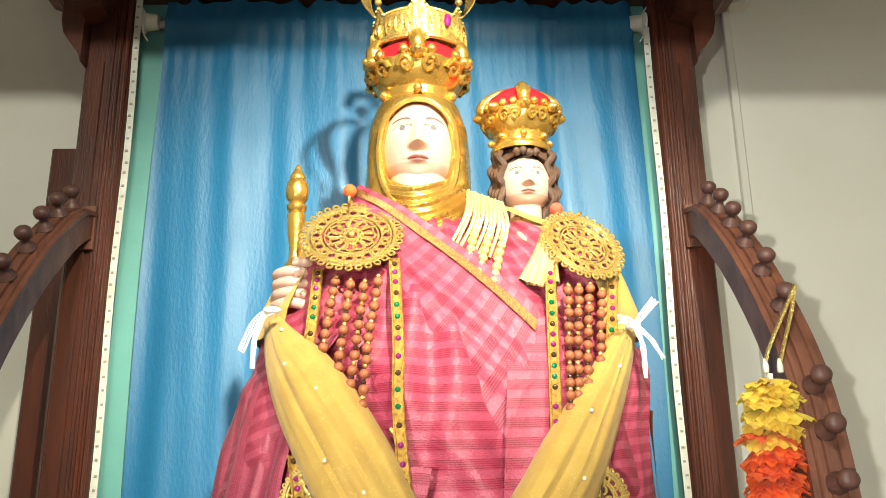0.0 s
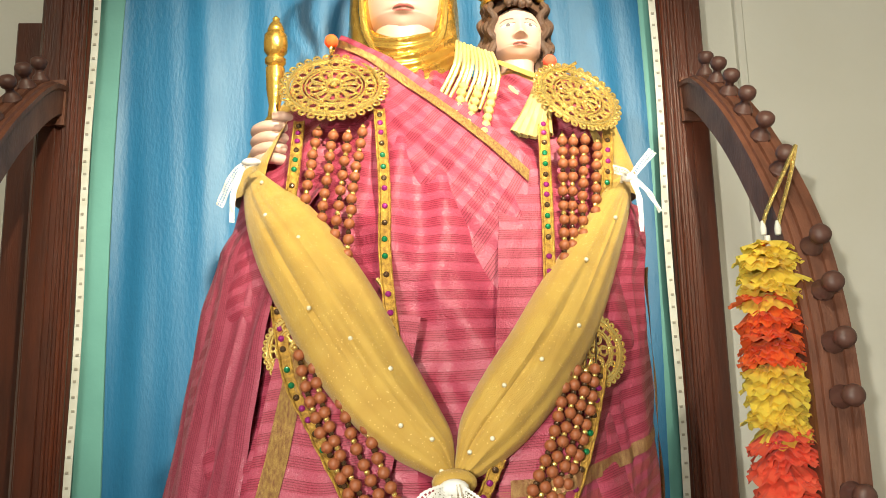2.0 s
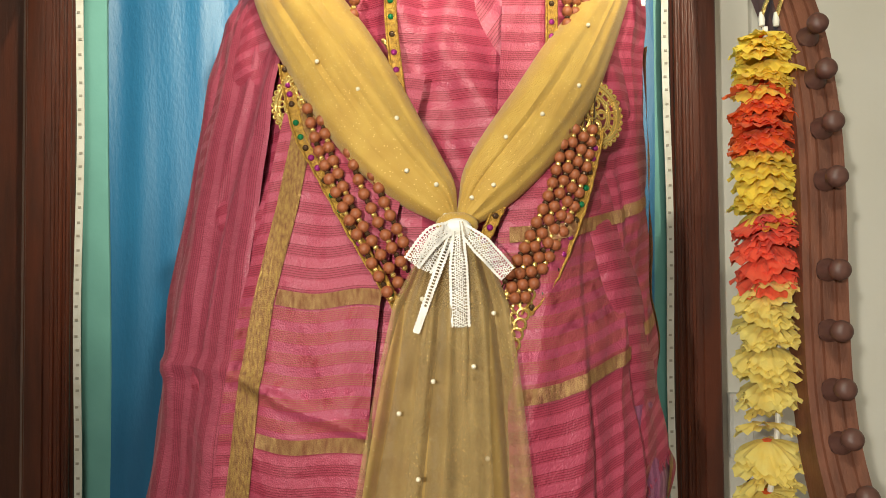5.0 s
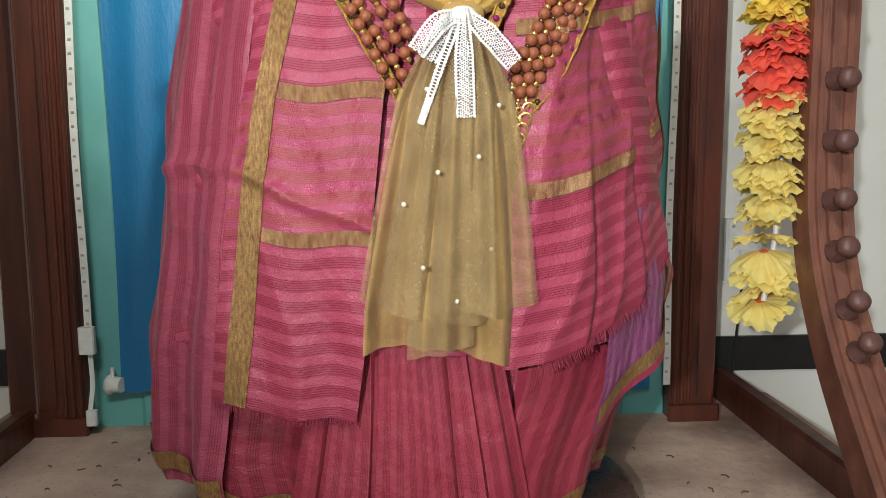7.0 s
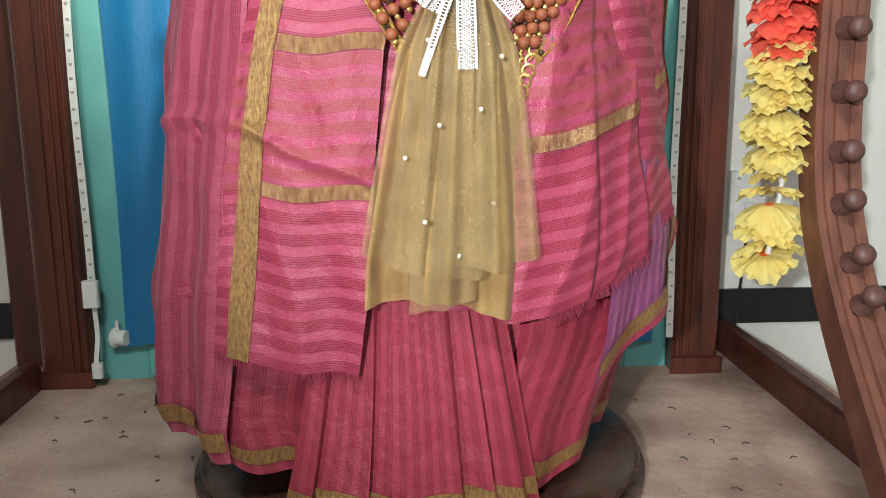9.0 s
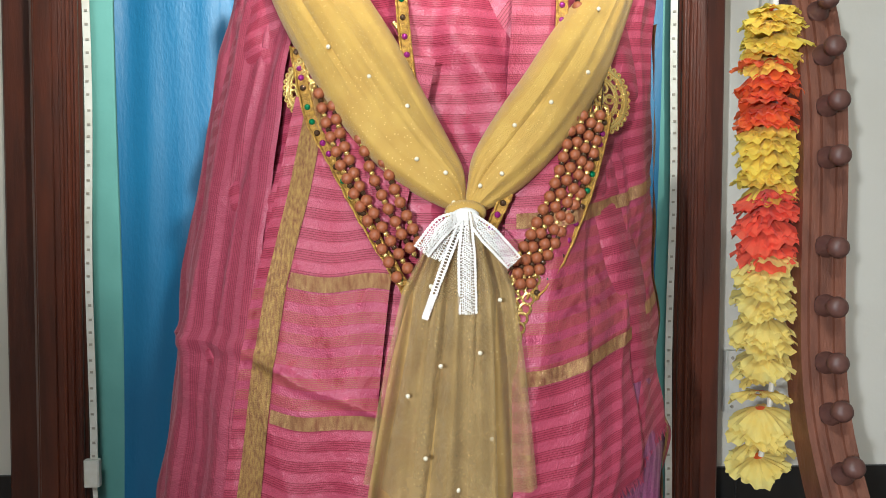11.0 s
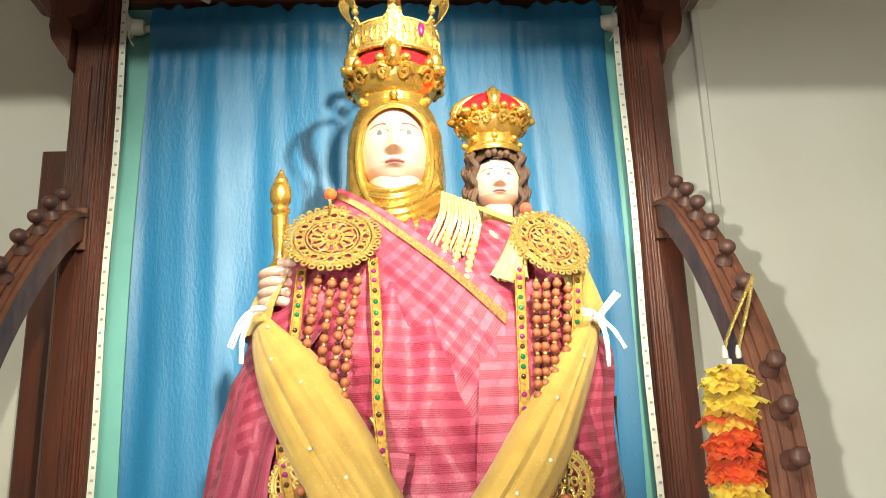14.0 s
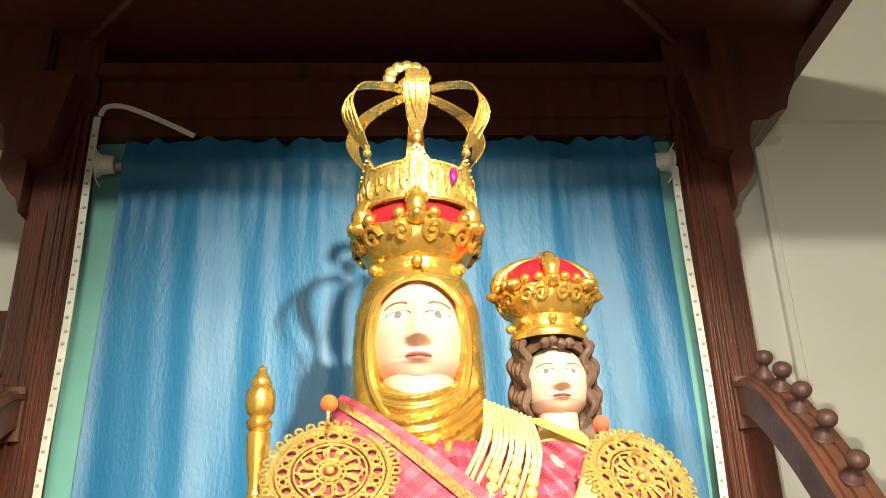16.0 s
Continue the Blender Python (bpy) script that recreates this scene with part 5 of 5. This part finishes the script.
def filigree(b, c, nor, r, petals):
    """An openwork disc of rings, petals and rim loops."""
    nor = Vector(nor).normalized()
    e1 = nor.cross(Vector((0, 0, 1))).normalized() * -1
    e2 = nor.cross(e1).normalized() * 1
    c = Vector(c)

    def at(rad, a):
        return c + e1 * rad * math.cos(a) + e2 * rad * math.sin(a)

    def ring(rad, th, cc=None, n=32):
        o = cc if cc is not None else c
        pts = [o + (e1 * math.cos(2 * math.pi * i / n) + e2 * math.sin(2 * math.pi * i / n)) * rad for i in range(n + 1)]

        def fn(u, w):
            i = round(w * n) % n
            t = 2 * math.pi * u
            d = (pts[i] - o).normalized()
            return pts[i] + (d * math.cos(t) + nor * math.sin(t)) * th
        b.grid(fn, 6, n, M_GOLDLEAF, wrap=True)
    for rad, th in ((r * 0.86, 0.0042), (r * 0.78, 0.0022), (r * 0.60, 0.0026), (r * 0.53, 0.0020), (r * 0.14, 0.0036)):
        ring(rad, th, None, 40)
    for i in range(petals):
        a = 2 * math.pi * i / petals
        ring(r * 0.12, 0.0024, at(r * 0.34, a), 12)
        ring(r * 0.09, 0.0024, at(r * 0.69, a), 10)
        ring(r * 0.06, 0.0020, at(r * 0.69, a + math.pi / petals), 8)
        b.tube([at(r * 0.14, a + 0.3), at(r * 0.42, a + 0.12), at(r * 0.53, a)], 0.0020, M_GOLDLEAF, 5, 3)
    b.ball(c + nor * 0.003, r * 0.07, M_GOLDLEAF, 10)
    for i in range(32):
        a = 2 * math.pi * i / 32
        ring(r * 0.058, 0.0022, at(r * 0.955, a), 10)
    return b


def backing(c, nor, r):
    nor = Vector(nor).normalized()
    e1 = nor.cross(Vector((0, 0, 1))).normalized()
    e2 = nor.cross(e1)
    c = Vector(c) - nor * 0.004
    return Builder().grid(lambda u, w: c + (e1 * math.cos(2 * math.pi * u) + e2 * math.sin(2 * math.pi * u)) * r * w - nor * 0.004 * w * w, 32, 4, M_SARI_H, wrap=True)


def ornament(label, disc, nor, r, strands, hidden, braids, knot_at, knot_mat):
    o = thing("bead_ornament", label, "ornament", disc, "bead ornaments on the statue")
    m = part("medallion", filigree(Builder(), disc, nor, r, 12), o, "round brass filigree medallion")
    part("medallion_cloth", backing(disc, nor, r * 0.82), m, "pink cloth showing through the openwork")
    ties = Builder()
    ties.tube([Vector(knot_at), Vector(knot_at) + Vector((0.0, -0.01, -0.03)), Vector(disc) + Vector((0, 0.0, r * 0.75))], 0.003, M_GOLDLEAF, 6)
    part("hanger", ties, o)
    part("top_bead", Builder().ball(knot_at, 0.013, knot_mat, 14), o, "large orange bead")
    small = Builder()
    for line in strands:
        pts = smooth([on_front(x, z, 0.036 if z > 1.2 else 0.040) for x, z in line], 50)
        run, step = 0.0, 0
        small.tube(pts[::20] + [pts[-1]], 0.0012, M_DARKBEAD, 4, 1)
        for i in range(len(pts) - 1):
            run += (pts[i + 1] - pts[i]).length
            if run >= 0.0102:
                run = 0.0
                step += 1
                p, d = pts[i], (pts[i + 1] - pts[i]).normalized()
                if hidden[0] < p.z < hidden[1]:
                    continue
                if step % 2 == 0:
                    q = placed("bead", bead_mesh, o, p + Vector((rng.uniform(-0.001, 0.001), -0.002, 0)))
                    q.rotation_mode = "QUATERNION"
                    q.rotation_quaternion = Vector((0, 0, 1)).rotation_difference(d)
                else:
                    small.ball(p, 0.0046, M_GOLDLEAF if step % 4 == 1 else M_DARKBEAD, 8)
    tagged(part("spacer_string", small, o, "small dark bronze spacer beads"), kind="stuff")
    for line in braids:
        pts = smooth([on_front(x, z, 0.028 if z > 1.2 else 0.034) for x, z in line], 8)
        b = Builder().band(pts, 0.016, M_BRAID, 0.002, sub=1)
        for e in (-0.008, 0.008):
            b.tube([p + Vector((e, -0.003, 0.002 * math.sin(i * 2.3))) for i, p in enumerate(pts)], 0.0022, M_BRAID, 5, 1)
        br = part("gold_braid", b, o, "narrow gold braid")
        run, k = 0.0, 0
        for i in range(len(pts) - 1):
            run += (pts[i + 1] - pts[i]).length
            if run > 0.017:
                run, k = 0.0, k + 1
                placed("sequin", sequins[(k * 7 + k // 3) % 4], br, pts[i] + Vector((0, -0.004, 0)))
    return o


LEFT_STRANDS = [
    [(-0.066, 1.525), (-0.081, 1.385), (-0.09, 1.22), (-0.072, 1.10), (-0.030, 0.985), (0.048, 0.835)],
    [(-0.040, 1.515), (-0.052, 1.345), (-0.065, 1.18), (-0.045, 1.065), (-0.006, 0.965), (0.060, 0.855)],
    [(-0.014, 1.513), (-0.030, 1.312), (-0.035, 1.15), (-0.012, 1.045), (0.024, 0.955), (0.070, 0.875)],
    [(0.010, 1.520), (-0.010, 1.302), (0.0, 1.10), (0.030, 0.995), (0.052, 0.945), (0.078, 0.892)],
]
RIGHT_STRANDS = [
    [(0.349, 1.505), (0.331, 1.313), (0.320, 1.15), (0.302, 1.050), (0.262, 0.950), (0.205, 0.852)],
    [(0.370, 1.507), (0.345, 1.314), (0.335, 1.15), (0.318, 1.050), (0.278, 0.950), (0.213, 0.842)],
    [(0.392, 1.510), (0.366, 1.340), (0.352, 1.15), (0.335, 1.055), (0.295, 0.950), (0.222, 0.835)],
    [(0.416, 1.502), (0.395, 1.379), (0.370, 1.16), (0.352, 1.060), (0.312, 0.955), (0.235, 0.829)],
]
left_orn = ornament("brass medallion with strings of terracotta beads and gold braid", (-0.043, 1.640, 1.600), (0.0, -0.84, 0.54), 0.094, LEFT_STRANDS, (1.13, 1.26), [
    [(0.036, 1.552), (0.046, 1.392), (0.047, 1.274), (0.058, 1.158), (0.066, 1.10)],
    [(-0.104, 1.541), (-0.107, 1.408), (-0.115, 1.33)],
    [(-0.118, 1.20), (-0.092, 1.090), (-0.056, 1.021), (-0.007, 0.931), (0.057, 0.825)]], (-0.052, 1.690, 1.706), M_ORANGEP)
right_orn = ornament("brass medallion with strings of terracotta beads and gold braid", (0.388, 1.655, 1.585), (0.30, -0.82, 0.45), 0.084, RIGHT_STRANDS, (1.10, 1.26), [
    [(0.320, 1.548), (0.310, 1.40), (0.302, 1.26), (0.296, 1.20)],
    [(0.441, 1.520), (0.428, 1.438), (0.41, 1.36)],
    [(0.372, 1.10), (0.362, 1.060), (0.330, 0.965), (0.285, 0.868), (0.243, 0.815)],
    [(0.205, 0.97), (0.185, 0.93), (0.17, 0.90)]], (0.350, 1.705, 1.672), M_REDP)
part("lower_medallion", filigree(Builder(), on_front(0.362, 1.125, 0.03), (0.35, -0.92, 0.1), 0.058, 6), right_orn, "small brass filigree medallion")
part("lower_medallion", filigree(Builder(), on_front(-0.085, 1.135, 0.03), (-0.3, -0.94, 0.1), 0.052, 6), left_orn, "small brass filigree medallion")
part("chain_loop", Builder().tube([on_front(0.035 + 0.02 * math.sin(k * 0.7), 1.24 - 0.02 * k, 0.014) for k in range(6)], 0.004, M_GOLDLEAF, 6), left_orn)
hang = Builder()
for k in range(8):
    q, a0 = k / 7, on_front(0.247 - 0.034 * k / 7, 0.842 - 0.100 * k / 7, 0.034)
    hang.tube([a0 + Vector((0.0085 * math.cos(2 * math.pi * i / 10), -0.001 * (k % 2), 0.0085 * math.sin(2 * math.pi * i / 10))) for i in range(11)], 0.0022, M_GOLDLEAF, 5, 2)
    for e in range(3):
        x0 = 0.247 - 0.034 * q - 0.014 * (e + 1) * (1 - q)
        hang.tube([on_front(x0 + 0.006 * math.cos(i * 0.8), 0.850 - 0.095 * q + 0.0065 * math.sin(i * 0.8) - 0.004 * e, 0.032) for i in range(7)], 0.0024, M_GOLDLEAF, 5, 2)
part("pendant", hang, right_orn, "tapering openwork brass pendant edged with rings")

# ---- flower garland ----
garland = thing("flower_garland", "yellow and red artificial cloth flower garland hung from knob", "garland", (0.80, 1.87, 1.37))


def flower(m, r, seed, cup):
    """A cloth bloom of two rings of notched petals, stained orange at the heart."""
    b = Builder()
    for layer in range(2):
        def fn(u, w):
            a = 2 * math.pi * u
            petal = abs(math.sin(2.5 * a + seed + layer)) ** 0.45
            notch = 0.05 * abs(math.sin(15 * a + seed)) * w ** 3
            rr = r * (1 - 0.12 * layer) * w * (0.74 + 0.26 * petal - notch + 0.05 * math.sin(a * 2 + seed))
            curl = w ** 2 * (0.006 * math.sin(5 * a + 2 * seed + layer) + 0.004 * math.sin(17 * a + seed) + 0.006 * math.sin(2 * a + seed * 1.7))
            return (rr * math.cos(a), rr * math.sin(a), cup * w * w + curl + 0.008 * layer)
        b.grid(fn, 90, 6, m, wrap=True, pick=lambda u, w: M_ORANGEP if w < 0.2 and m in (M_YELLOWP, M_PALEP) else m)
    return b.data("flower")


blooms = {m: [flower(m, 0.071, q * 1.9 + 0.3, c) for q, c in ((0, -0.020), (1, -0.030), (2, -0.012), (3, -0.025))] for m in (M_YELLOWP, M_ORANGEP, M_REDP, M_PALEP)}
z, k = 1.352, 0
while z > 0.425:
    m = M_YELLOWP if z > 1.243 else M_ORANGEP if z > 1.115 else M_YELLOWP if z > 0.995 else M_REDP if z > 0.86 else M_PALEP
    cx = float(np.interp(z, [0.42, 0.5, 0.6, 0.68, 0.85, 1.1, 1.37], [0.782, 0.788, 0.782, 0.796, 0.797, 0.791, 0.797]))
    tilt = 0.14 if z > 0.88 else 0.38
    size = 0.78 if z > 1.34 else 0.55 if 0.585 < z < 0.625 else 1.0
    placed("flower", blooms[m][k * 7 % 4], garland, (cx + rng.uniform(-0.004, 0.004), 1.868 + rng.uniform(-0.004, 0.004), z), (rng.uniform(-tilt, tilt) + 0.15, rng.uniform(-tilt, tilt), rng.uniform(0, 6.28)), rng.uniform(0.90, 1.06) * size)
    k += 1
    z -= 0.0115 if z > 0.87 else 0.0165 if z > 0.64 else 0.034
for dx in (-0.012, 0.018):
    part("gold_thread", Builder().tube([(0.874, 1.862, 1.556), (0.85 + dx * 0.5, 1.862, 1.50), (0.815 + dx, 1.866, 1.42), (0.805 + dx, 1.868, 1.385)], 0.0045, M_GOLDLEAF, 6), garland, "twisted gold thread")
    part("tip_bead", Builder().lathe([(0, 0), (0.006, 0.002), (0.007, 0.014), (0.004, 0.03), (0, 0.032)], 10, M_WHITEPLASTIC, (0.805 + dx, 1.868, 1.37)), garland, "white plastic tip")
part("core", Builder().tube([(0.80, 1.868, 1.37), (0.808, 1.868, 0.9), (0.812, 1.868, 0.62), (0.79, 1.868, 0.44)], 0.006, M_WHITEPLASTIC, 8), garland, "white stem of plastic tubes")

# ---- bits on the platform ----
leaf = thing("dry_leaf", "curled dry dark leaf lying on the platform", "leaf", (0.67, 1.62, 0.004))
part("blade", Builder().grid(lambda u, w: (0.60 + 0.14 * u, 1.63 - 0.03 * u + (w - 0.5) * 0.05 * math.sin(math.pi * min(1, u + 0.04)), 0.003 + 0.008 * abs(w - 0.5) + 0.004 * math.sin(6 * u)), 16, 6, M_LEAF), leaf)
scraps = Builder()
for i in range(34):
    x, y = rng.choice((rng.uniform(-0.85, -0.4), rng.uniform(0.5, 0.95))), rng.uniform(1.5, 2.35)
    a, l = rng.uniform(0, 3.14), rng.uniform(0.004, 0.013)
    scraps.tube([(x, y, 0.002), (x + l * math.cos(a), y + l * math.sin(a), 0.004), (x + 1.8 * l * math.cos(a + 0.4), y + 1.8 * l * math.sin(a + 0.4), 0.002)], 0.0016, M_LEAF, 4, 2)
tagged(part("floor_debris", scraps), "scattered crumbs of dry petals on the platform", "debris", "", "stuff")
